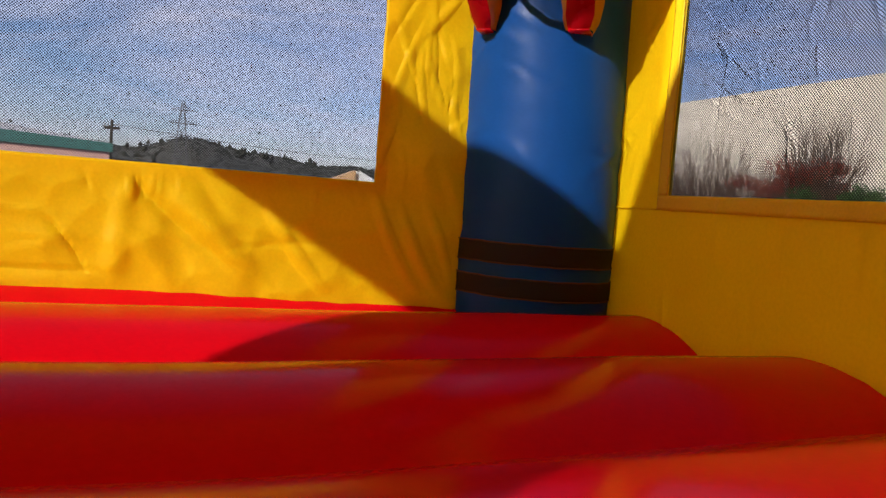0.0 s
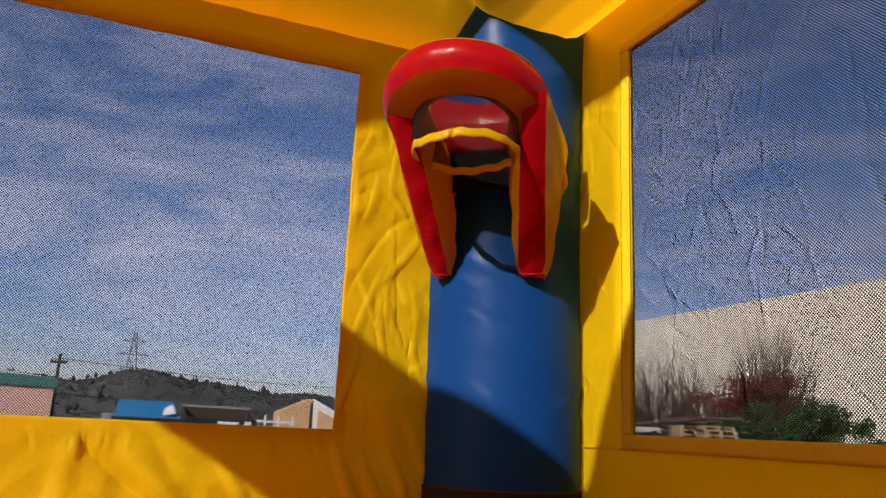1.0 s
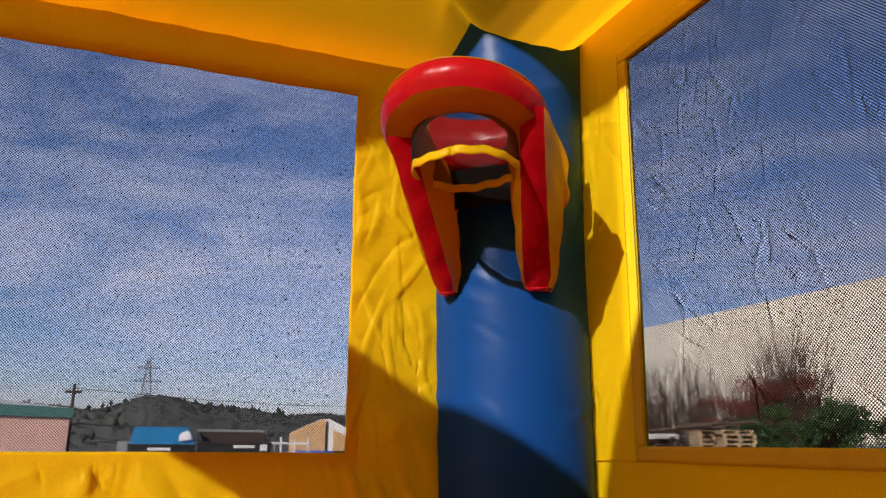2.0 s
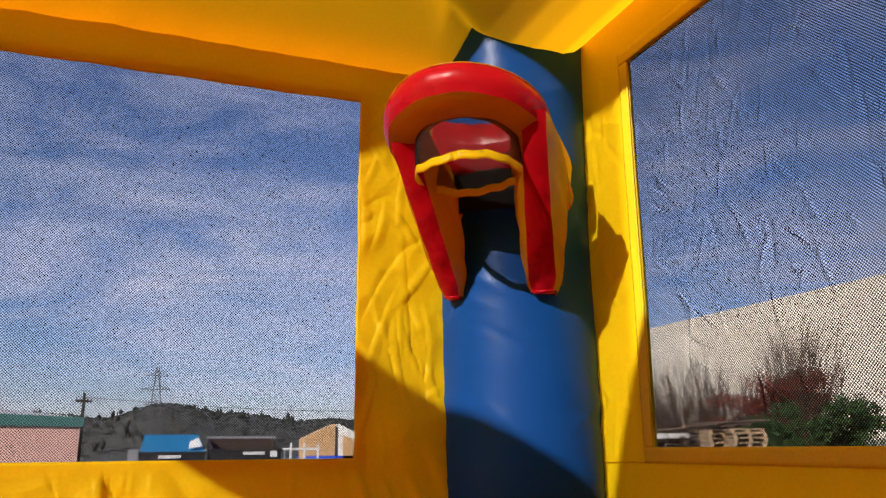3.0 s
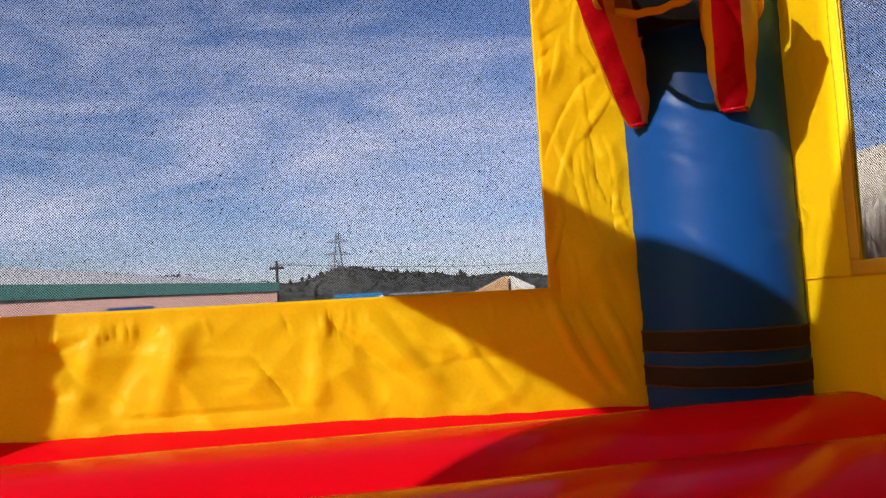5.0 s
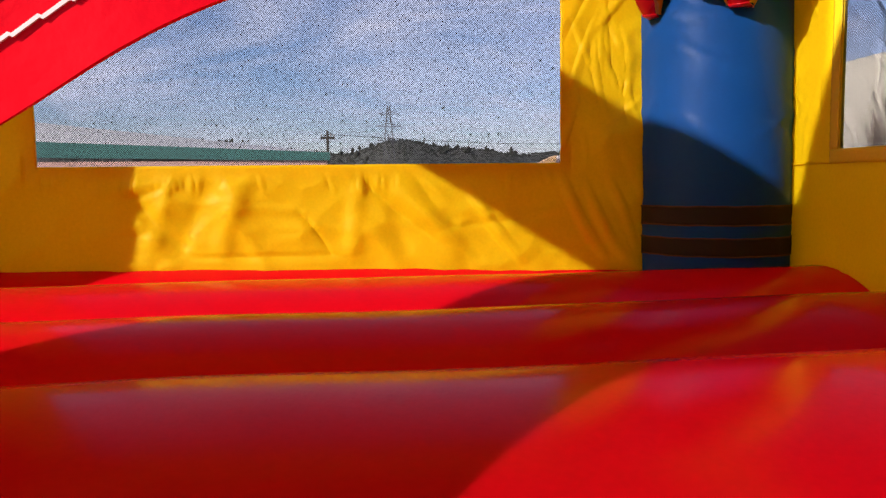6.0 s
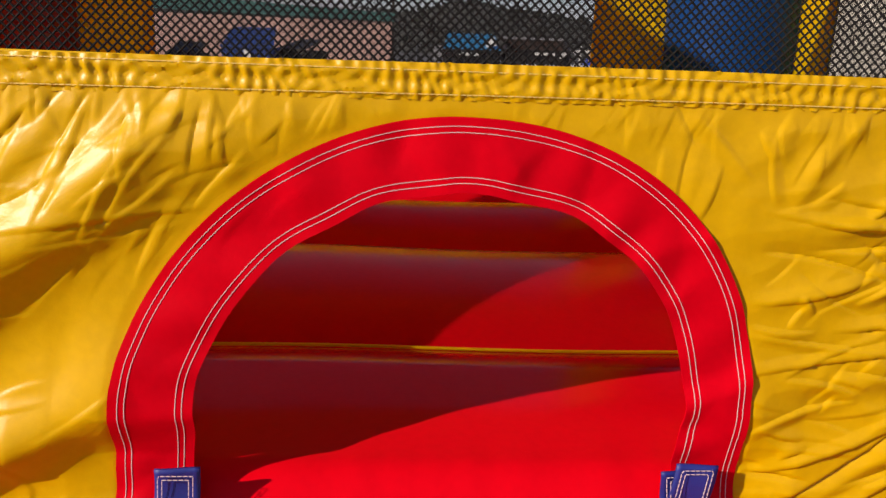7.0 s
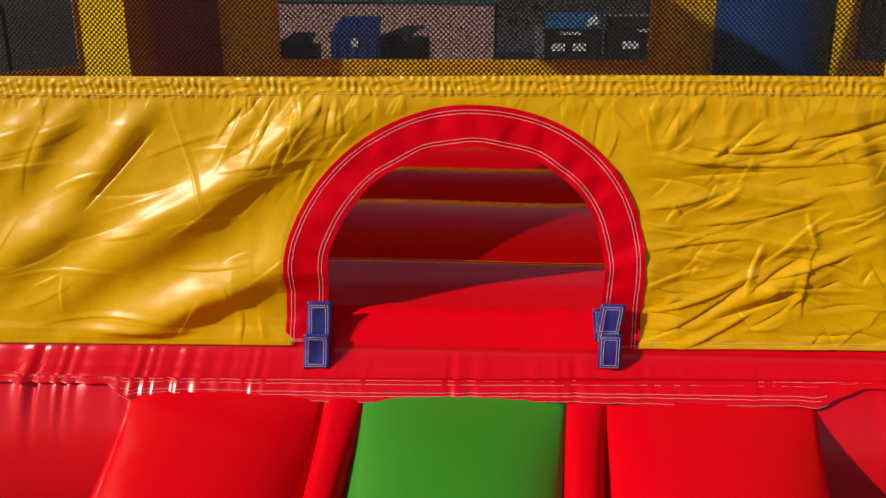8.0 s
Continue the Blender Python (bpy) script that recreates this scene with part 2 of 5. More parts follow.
def tube(path, radius, sides=8, closed=False):
    """A round bar along points; radius a number or one for each point."""
    n = len(path)
    pts = [Vector(p) for p in path]
    rad = radius if isinstance(radius, (list, tuple)) else [radius] * n
    V, F = [], []
    for k, p in enumerate(pts):
        a = pts[(k - 1) % n] if (closed or k) else p
        b = pts[(k + 1) % n] if (closed or k < n - 1) else p
        d = (b - a).normalized()
        up = Vector((0, 0, 1)) if abs(d.z) < 0.9 else Vector((1, 0, 0))
        e1 = d.cross(up).normalized()
        e2 = e1.cross(d)
        for s in range(sides):
            q = 2 * math.pi * s / sides
            V.append(p + (e1 * math.cos(q) + e2 * math.sin(q)) * rad[k])
    for k in range(n if closed else n - 1):
        for s in range(sides):
            i0, i1 = k * sides + s, k * sides + (s + 1) % sides
            j0, j1 = ((k + 1) % n) * sides + s, ((k + 1) % n) * sides + (s + 1) % sides
            F.append((i0, i1, j1, j0))
    if not closed:
        F.append(tuple(range(sides))[::-1])
        F.append(tuple((n - 1) * sides + s for s in range(sides)))
    return V, F


def join(*parts):
    V, F = [], []
    for v, f in parts:
        o = len(V)
        V += list(v)
        F += [tuple(i + o for i in q) for q in f]
    return V, F


def creases(x, z, rows):
    """Height of folds in cloth: rows of x, z, angle in degrees, half length, width, height. Narrow ones are sharp, with one steep and one flat side."""
    h = np.zeros_like(x)
    for x0, z0, ang, ln, w, a in rows:
        c, s = math.cos(radians(ang)), math.sin(radians(ang))
        u, v = (x - x0) * c + (z - z0) * s, -(x - x0) * s + (z - z0) * c
        v = v + 0.12 * u * u / max(ln, 1e-3) * math.sin(ang * 7.1)
        fade = np.clip(1.0 - (u / ln) ** 2, 0, 1)
        if w < 0.013:
            flip = 1 if math.sin(ang * 3.7 + x0 * 40) > 0 else -1
            ridge = np.clip(1 - np.where(v * flip > 0, np.abs(v) / (0.62 * w), np.abs(v) / (3.2 * w)), 0, 1) ** 1.15
        else:
            ridge = np.exp(-(v / w) ** 2)
        h += a * ridge * fade
    return h


def soft_noise(x, z, scale, seed):
    """Smooth bumps from a few waves of seeded direction."""
    r = np.random.RandomState(seed)
    h = np.zeros_like(x)
    for k in range(9):
        a, f, p = r.uniform(0, 2 * np.pi), scale * r.uniform(0.5, 1.8), r.uniform(0, 6.28)
        h += np.sin((x * np.cos(a) + z * np.sin(a)) * f + p) / (0.6 + f / scale)
    return h / 9.0


def facets(x, z, area, n, stretch, bend, seed):
    """Crumpled cloth: shallow hollows that meet in sharp ridges."""
    r = np.random.RandomState(seed)
    lo_x, hi_x, lo_z, hi_z = area
    best = np.full_like(x, 1e9)
    for k in range(n):
        cx, cz, a = r.uniform(lo_x, hi_x), r.uniform(lo_z, hi_z), r.uniform(-0.3, 0.55)
        gx, gz, up = r.uniform(-0.05, 0.05), r.uniform(-0.14, 0.14), r.uniform(0, 0.003)
        c, s = math.cos(a), math.sin(a)
        du, dv = (x - cx) * c + (z - cz) * s, -(x - cx) * s + (z - cz) * c
        best = np.minimum(best, bend * ((du / stretch) ** 2 + dv ** 2) + gx * du + gz * dv + up)
    return best


def stitch_row(points, step=0.0085, length=0.0062, width=0.0012, lift=0.0012, normal=(0, -1, 0), slant=0.0):
    """A row of thread dashes, small raised bars, along a line of points."""
    P = np.array(points, float)
    seg = np.linalg.norm(np.diff(P, axis=0), axis=1)
    s = np.concatenate([[0], np.cumsum(seg)])
    n = Vector(normal)
    V, F = [], []
    for c in np.arange(step / 2, s[-1], step):
        a = Vector([np.interp(c - length / 2, s, P[:, k]) for k in range(3)])
        b = Vector([np.interp(c + length / 2, s, P[:, k]) for k in range(3)])
        d = (b - a)
        if d.length < 1e-6:
            continue
        e = d.normalized().cross(n).normalized() * (width / 2)
        a, b = a + e * slant, b - e * slant
        e = e + d * 0.04
        o = len(V)
        V += [a - e, a + e, b + e, b - e, a - e + n * lift, a + e + n * lift, b + e + n * lift, b - e + n * lift]
        F += [(o + 4, o + 5, o + 6, o + 7), (o, o + 1, o + 5, o + 4), (o + 1, o + 2, o + 6, o + 5), (o + 2, o + 3, o + 7, o + 6), (o + 3, o, o + 4, o + 7)]
    return V, F


PITCH, STRAND = 0.0090, 0.0015


def netting(U, V, place, wave, seg=0.05, pitch=PITCH, width=STRAND):
    """Diamond net of three-sided strands over a U x V rectangle: place(u, v, w) gives points, wave(u, v) the sag."""
    verts, faces, base = [], [], 0
    k = width / 2 / math.sqrt(2)
    jit = np.random.RandomState(int(U * 1000) + 7)
    for s in (1, -1):
        lo, hi = (-V, U) if s == 1 else (0, U + V)
        for c in np.arange(lo + pitch / 2, hi, pitch):
            c = c + jit.uniform(-0.035, 0.035) * pitch
            if s == 1:
                v0, v1 = max(0, -c), min(V, U - c)
            else:
                v0, v1 = max(0, c - U), min(V, c)
            if v1 - v0 < pitch:
                continue
            v = np.linspace(v0, v1, max(2, int((v1 - v0) * 1.414 / seg) + 1))
            u = c + s * v
            w = wave(u, v)
            rows = [place(u + k, v - s * k, w), place(u - k, v + s * k, w), place(u, v, w + width * 0.45)]
            n = len(v)
            verts.append(np.concatenate(rows))
            i = np.arange(n - 1)
            for a, b in ((0, 1), (1, 2), (2, 0)):
                faces.append(np.stack([base + a * n + i, base + b * n + i, base + b * n + i + 1, base + a * n + i + 1], 1))
            base += 3 * n
    return np.concatenate(verts).tolist(), np.concatenate(faces).tolist()


# ---- plan of the inflated house ----
XL, XR, YB, ZF = -2.05, 1.60, 3.02, 0.50     # side walls, back wall, floor
Z_SILL, Z_NET, Z_EAVE = 0.920, 2.27, 2.42
R_SILL = 0.948
B_HEAD, R_HEAD = 2.240, 2.320
BACK_NET = (-1.30, 0.73)
RIGHT_NET = (0.50, 2.50)
LEFT_NET = (0.62, 2.22)
FRONT_NET = (-1.30, 0.75)
FRONT_SILL = 1.02
FRONT_HEAD = 1.62
ACX = 0.02                                   # middle of the arched doorway
SPRING = 0.640
SKEW = 0.058                                 # the front and the floor rows run slightly aslant


ARCH_IN, ARCH_OUT = (0.270, 0.263, 0.893), (0.354, 0.340, 0.971)   # half widths and top


def arch_line(half, n=144, foot=0.496):
    """Outline of the doorway, from the left foot over the top to the right foot; its left shoulder is the flatter one."""
    left, right, top = half
    pts = [(ACX - left - 0.009 * (1 - k / 30), foot + (SPRING - foot) * k / 30) for k in range(30)]
    for k in range(n + 1):
        a = -math.pi / 2 + math.pi * k / n
        side, p = (left, 1.85) if a < 0 else (right, 2.2)
        pts.append((ACX + math.copysign(side * abs(math.sin(a)) ** (2 / p), a), SPRING + (top - SPRING) * max(0, math.cos(a)) ** (2 / p)))
    pts += [(ACX + right, SPRING + (foot - SPRING) * (k + 1) / 30) for k in range(30)]
    return pts


def inside_arch(x, z, left, right, top):
    d = x - ACX
    h, p = np.where(d < 0, left, right), np.where(d < 0, 1.85, 2.2)
    up = np.clip((z - SPRING) / (top - SPRING), 0, None)
    return (np.abs(d) / h) ** p + up ** p < 1


# ---- ground ----
def ground_z(x, y):
    r = np.hypot(x + 0.2, y - 1.5)
    t = np.clip((r - 5) / 16, 0, 1)
    return -1.0 * t * t * (3 - 2 * t)


def ground_points(u, v):
    a = u * 2 * np.pi
    r = 0.02 + 4.0 * (np.exp(v * 6.4) - 1) / 1.0
    x, y = np.cos(a) * r, 1.5 + np.sin(a) * r
    return np.stack([x, y, ground_z(x, y)], 1)


part("ground", sheet(96, 70, ground_points), ASPHALT)
tagged(bpy.data.objects["ground"], "grey worn asphalt yard reaching to the horizon", "ground", kind="structure")

# ---- inflated floor ----
CREASES = [-0.19, 0.57, 1.36, 2.10, 2.85, 3.45]


def floor_z(x, y):
    z = np.full_like(y, ZF - 0.035)
    for k, (a, b) in enumerate(zip(CREASES[:-1], CREASES[1:])):
        t = (y - a) / (b - a)
        m = (t >= 0) & (t <= 1)
        rise, power = ((0, 1), (0.079, 0.72), (0.063, 0.75), (0.054, 0.75), (0.053, 0.70))[k]
        if k == 0:
            z = np.where(m, 0.567 - 0.074 * np.clip((y - 0.33) / 0.24, 0, 1) ** 1.25, z)
            continue
        round_top = ZF - 0.024 + rise - (0.085 if k == 1 else 0.110) * (2 * t - 1) ** 2
        low_front = ZF - 0.024 + rise * np.clip(4 * t * (1 - t), 0, 1) ** power
        z = np.where(m, np.where((k == 1) & (t < 0.5), low_front, round_top), z)
    return z + 0.010 * soft_noise(x, y, 5.0, 3)


def lip_z(x, out):
    """Height of the rounded front edge, from the foot of the doorway up to the first cushion."""
    k = np.clip((out + 0.004) / 0.065, 0, 1)
    return 0.492 + 0.066 * (1 - (1 - k) ** 2.4) ** 0.85


def bed_z(x, y):
    wob = 0.012 * np.sin(x * 2.1 + 0.4) + 0.006 * np.sin(x * 5.3) - SKEW * x
    z = floor_z(x, y + wob)
    out = y - SKEW * x
    k = np.clip((out - 0.03) / 0.16, 0, 1)
    k = k * k * (3 - 2 * k)
    z = lip_z(x, out) * (1 - k) + z * k
    return z + 0.0014 * np.sin(x * 105 + 3 * np.sin(x * 19)) * np.clip((0.12 - out) / 0.12, 0, 1)


def floor_points(u, v):
    x = XL - 0.12 + (XR - XL + 0.24) * u
    front = SKEW * x - 0.0045
    y = front + (3.32 - front) * v ** 1.25
    return np.stack([x, y, bed_z(x, y)], 1)


floor = part("floor", sheet(260, 300, floor_points), RED)
tagged(floor, "glossy red inflated vinyl floor in cushioned rows", "floor", kind="structure")
for yc in CREASES[1:5]:
    xs = np.linspace(XL, XR, 60)
    wob = 0.012 * np.sin(xs * 2.1 + 0.4) + 0.006 * np.sin(xs * 5.3) - SKEW * xs
    zz = floor_z(xs, np.full_like(xs, yc)) + (0.022 if yc < 1 else 0.016)
    part("piping", tube([(a, yc - b, c) for a, b, c in zip(xs, wob, zz)], 0.0032, 6), YELLOW, floor, "thin yellow piping in the seam")


# ---- walls with net windows ----
def flat_wave(amount, seed, fold=0.0):
    def wave(u, v):
        return amount * soft_noise(u, v, 4.0, seed) + fold * soft_noise(u * 3.0, v * 0.6, 9.0, seed + 5)
    return wave


def wall_panel(name, label, length, z0, z1, hole, place, nu, nv, relief, mat=YELLOW, sill=Z_SILL, head=Z_NET):
    """Cloth wall with a rectangular net window between hole[0] and hole[1]; snaps its grid to the hole."""
    us = np.unique(np.concatenate([np.linspace(0, hole[0], max(2, int(nu * hole[0] / length))), np.linspace(hole[0], hole[1], max(2, int(nu * (hole[1] - hole[0]) / length))),
                                   np.linspace(hole[1], length, max(2, int(nu * (length - hole[1]) / length)))]).round(6))
    vs = np.unique(np.concatenate([np.linspace(z0, sill, max(2, int(nv * (sill - z0) / (z1 - z0)))), np.linspace(sill, head, 130),
                                   np.linspace(head, z1, 8)]).round(6))
    U, Vv = np.meshgrid(us, vs)
    U, Vv = U.ravel(), Vv.ravel()
    P = place(U, Vv, relief(U, Vv))
    n = len(us)
    F = []
    for j in range(len(vs) - 1):
        for i in range(n - 1):
            uc, vc = (us[i] + us[i + 1]) / 2, (vs[j] + vs[j + 1]) / 2
            if hole[0] < uc < hole[1] and sill < vc < head:
                continue
            F.append((j * n + i, j * n + i + 1, (j + 1) * n + i + 1, (j + 1) * n + i))
    ob = part(name, (P.tolist(), F), mat)
    tagged(ob, label, "wall", kind="structure")
    return ob


def strip(name, u0, u1, v0, v1, place, parent, relief, mat=TRIM, label=""):
    """Flat webbing strip sewn on a wall, with a slight pucker."""
    nu, nv = max(2, int((u1 - u0) / 0.008)), max(2, int((v1 - v0) / 0.012))

    def pts(a, b):
        u, v = u0 + (u1 - u0) * a, v0 + (v1 - v0) * b
        return place(u, v, 0.0045 + relief(u, v) + 0.0018 * np.sin(u * 190 + 2 * np.sin(u * 37)) * np.sin(v * 170 + 1))
    return thick(part(name, sheet(nu, nv, pts), mat, parent, label), 0.004)


def back_place(u, v, w):
    return np.stack([XL + u, YB - w, v], 1)


def right_place(u, v, w):
    return np.stack([XR - w, u, v], 1)


def left_place(u, v, w):
    return np.stack([XL + w, u, v], 1)


def hem_strips(parent, place, u0, u1, v0, v1, lift, wid=0.05):
    strip("hem", u0 - wid, u1 + wid, v0 - wid, v0, place, parent, lift)
    strip("hem", u0 - wid, u1 + wid, v1, v1 + wid, place, parent, lift)
    strip("hem", u0 - wid, u0, v0, v1, place, parent, lift)
    strip("hem", u1, u1 + wid, v0, v1, place, parent, lift)


rng = np.random.RandomState(11)


def random_folds(n, u0, u1, v0, v1, angles, ln, w, h, seed):
    r = np.random.RandomState(seed)
    return [(r.uniform(u0, u1), r.uniform(v0, v1), r.uniform(*angles), r.uniform(*ln), r.uniform(*w), r.uniform(*h) * r.choice([-1, 1], p=[0.35, 0.65])) for k in range(n)]


# back wall: slanting folds under the window, small creases on the strips
B_FOLDS = (random_folds(16, 0.9, 3.3, 0.5, 0.95, (112, 140), (0.12, 0.35), (0.020, 0.050), (0.006, 0.013), 5)
           + random_folds(46, 2.80, 3.15, 0.95, 2.25, (25, 130), (0.05, 0.22), (0.006, 0.012), (0.003, 0.007), 6)
           + random_folds(14, 0.9, 3.2, 0.55, 0.9, (-15, 35), (0.05, 0.2), (0.006, 0.012), (0.003, 0.006), 7)
           + random_folds(44, 0.75, 2.8, 0.845, 0.865, (75, 115), (0.02, 0.07), (0.006, 0.012), (0.003, 0.007), 12)
           + [(1.80, 0.66, 128, 0.13, 0.008, -0.014), (1.20, 0.70, 75, 0.22, 0.034, 0.008), (1.33, 0.72, 64, 0.20, 0.050, -0.012), (1.47, 0.72, 70, 0.22, 0.040, 0.014),
              (1.95, 0.70, 85, 0.18, 0.034, 0.011), (2.25, 0.70, 128, 0.24, 0.042, 0.020), (2.05, 0.62, 130, 0.14, 0.032, 0.012), (1.60, 0.565, 0, 0.42, 0.010, -0.008),
              (2.50, 0.68, 126, 0.22, 0.018, 0.018), (2.86, 0.70, 118, 0.22, 0.016, 0.020), (2.95, 0.68, 118, 0.20, 0.014, 0.016), (3.04, 0.72, 112, 0.18, 0.014, 0.014)])


def back_relief(u, v):
    h = 1.15 * creases(u, v, B_FOLDS) + 0.010 * soft_noise(u, v, 7.0, 21) + 0.55 * facets(u, v, (0.0, 3.7, 0.40, 2.5), 600, 1.7, 2.4, 64)
    edge = np.clip(np.abs(v - Z_SILL) / 0.075, 0, 1) ** 1.5
    inside = np.where((u > 0.7) & (u < 2.83), edge, 1.0)
    return h * inside


L_BACK = XR - XL
BN_FOLDS = [(0.62, 0.66, 148, 0.20, 0.024, 0.016), (0.42, 0.62, 86, 0.24, 0.026, 0.014), (0.84, 0.46, 130, 0.14, 0.024, 0.015), (1.12, 0.30, 128, 0.16, 0.024, 0.014),
            (0.20, 0.80, 96, 0.18, 0.026, 0.013), (1.55, 0.95, 88, 0.30, 0.026, 0.011), (1.80, 0.60, 92, 0.25, 0.026, 0.011)]
wall_back = wall_panel("wall_back", "yellow vinyl back wall with creases and a large net window", L_BACK, 0.44, Z_EAVE + 0.1,
                       (BACK_NET[0] - XL, BACK_NET[1] - XL), back_place, 560, 190, back_relief, head=B_HEAD)
thick(wall_back, 0.012, 1.0)
part("netting", netting(BACK_NET[1] - BACK_NET[0] + 0.03, B_HEAD - Z_SILL + 0.03,
                        lambda u, v, w: back_place(BACK_NET[0] - XL - 0.015 + u, Z_SILL - 0.015 + v, w - 0.004), lambda u, v: 0.012 * soft_noise(u, v, 4.0, 31) + 0.004 * soft_noise(u * 3.0, v * 0.6, 9.0, 36) + creases(u, v, BN_FOLDS), seg=0.05, width=0.0019),
     NET, wall_back, "fine black diamond netting", smooth=False)
hem_strips(wall_back, back_place, BACK_NET[0] - XL, BACK_NET[1] - XL, Z_SILL, B_HEAD, back_relief)

for dz in (0.010, 0.042):
    us = np.linspace(BACK_NET[0] - XL, BACK_NET[1] - XL, 120)
    P = back_place(us, np.full_like(us, Z_SILL - dz), back_relief(us, np.full_like(us, Z_SILL - dz)) + 0.0075)
    tagged(part("stitching", stitch_row(P, 0.010, 0.008, 0.0014, 0.001), THREAD_GOLD, wall_back, "gold stitching on the hem", smooth=False), kind="stuff")

# right wall
R_FOLDS = (random_folds(16, 0.4, 2.5, 0.5, 0.9, (70, 100), (0.1, 0.3), (0.012, 0.03), (0.004, 0.009), 8)
           + random_folds(34, 2.54, 2.85, 0.95, 2.25, (20, 150), (0.04, 0.2), (0.006, 0.012), (0.003, 0.006), 9))


def right_relief(u, v):
    hang = np.clip((R_SILL - v) / 0.08, 0, 1)
    return creases(u, v, R_FOLDS) + 0.008 * soft_noise(u, v, 6.0, 22) + 0.006 * hang * soft_noise(u * 3.2 + 0.5 * v, v * 0.5, 9.0, 27)


wall_right = wall_panel("wall_right", "yellow vinyl side wall with a wrinkled net window", YB + 0.02, 0.44, Z_EAVE + 0.16, RIGHT_NET, right_place, 300, 80, right_relief, YELLOW, R_SILL, R_HEAD)
thick(wall_right, 0.012, 1.0)
N_FOLDS = random_folds(210, 0.2, 2.0, 0.05, 1.35, (25, 115), (0.03, 0.11), (0.005, 0.009), (0.004, 0.009), 41)
part("netting", netting(RIGHT_NET[1] - RIGHT_NET[0] + 0.03, R_HEAD - R_SILL + 0.03,
                        lambda u, v, w: right_place(RIGHT_NET[0] - 0.015 + u, R_SILL - 0.015 + v, w - 0.004),
                        lambda u, v: 0.012 * soft_noise(u, v, 4.0, 33) + creases(u, v, N_FOLDS), seg=0.011, width=0.0027),
     NET, wall_right, "fine black netting, wrinkled", smooth=False)
hem_strips(wall_right, right_place, RIGHT_NET[0], RIGHT_NET[1], R_SILL, R_HEAD, right_relief)

strip("seam", BACK_NET[1] - XL + 0.055, BACK_NET[1] - XL + 0.42, 0.880, 0.886, back_place, wall_back, back_relief, YELLOW, "raised seam of the wall")
strip("seam", RIGHT_NET[1] + 0.055, RIGHT_NET[1] + 0.32, 0.898, 0.904, right_place, wall_right, right_relief, YELLOW, "raised seam of the wall")

# left wall, with the netted gap under the roof above it
wall_left = wall_panel("wall_left", "yellow vinyl side wall with a net window", YB + 0.02, 0.44, 3.00, LEFT_NET, left_place, 60, 40,
                       lambda u, v: 0.008 * soft_noise(u, v, 6.0, 23))
part("netting", netting(LEFT_NET[1] - LEFT_NET[0] + 0.03, Z_NET - Z_SILL + 0.03,
                        lambda u, v, w: left_place(LEFT_NET[0] - 0.015 + u, Z_SILL - 0.015 + v, w - 0.004), flat_wave(0.012, 34), seg=0.12),
     NET, wall_left, "fine black diamond netting", smooth=False)


def gap_place(u, v, w):
    x = np.full_like(u, XL)
    rise = np.clip(roof_z(x, u) - 2.99, 0.0, None)
    return np.stack([x + w, u, 2.99 + v / 1.5 * rise], 1)


hem_strips(wall_left, left_place, LEFT_NET[0], LEFT_NET[1], Z_SILL, Z_NET, lambda u, v: 0.008 * soft_noise(u, v, 6.0, 23))


# ---- front wall with the arched doorway ----
def front_place(u, v, w):
    return np.stack([u, SKEW * u - w, v], 1)


def ridges(x, z, rows):
    """Broad folds: rows of x, z, angle, half length, width above the crest, width below it, height."""
    h = np.zeros_like(x)
    for x0, z0, ang, ln, wu, wd, a in rows:
        c, s = math.cos(radians(ang)), math.sin(radians(ang))
        u, v = (x - x0) * c + (z - z0) * s, -(x - x0) * s + (z - z0) * c
        v = v + 0.005 * np.sin(u * 11 + ang) + 0.0015 * np.sin(u * 37 + ang)
        w = np.where(v > 0, wu, wd) * (1 + 0.12 * np.sin(u * 15 + 2 * ang))
        h = h + a * np.exp(-(v / w) ** 2) * np.exp(-(u / ln) ** 2)
    return h


# broad diagonal folds beside the doorway
BROAD = [(-0.49, 0.778, 33, 0.34, 0.056, 0.041, 0.030), (-0.48, 0.590, 24, 0.32, 0.050, 0.034, 0.033), (-0.66, 0.880, 46, 0.18, 0.034, 0.028, 0.015),
         (-0.76, 0.925, 50, 0.18, 0.028, 0.024, 0.011), (-0.85, 0.890, 48, 0.18, 0.030, 0.026, 0.011), (-0.29, 0.945, 40, 0.09, 0.022, 0.018, 0.009),
         (-0.84, 0.690, 30, 0.18, 0.050, 0.042, 0.019), (-0.40, 0.935, 46, 0.09, 0.018, 0.015, 0.007), (-0.58, 0.745, 30, 0.16, 0.022, 0.020, 0.006),
         (0.52, 0.800, 4, 0.14, 0.018, 0.013, 0.005), (0.57, 0.705, 8, 0.14, 0.020, 0.014, 0.006), (0.50, 0.880, 10, 0.11, 0.014, 0.011, 0.004),
         (0.58, 0.605, 24, 0.13, 0.020, 0.014, 0.006), (0.41, 0.935, 62, 0.05, 0.014, 0.011, 0.005), (0.49, 0.955, 82, 0.05, 0.012, 0.010, 0.004),
         (0.74, 0.880, 112, 0.14, 0.030, 0.024, 0.009), (0.66, 0.655, 30, 0.10, 0.016, 0.012, 0.005)]
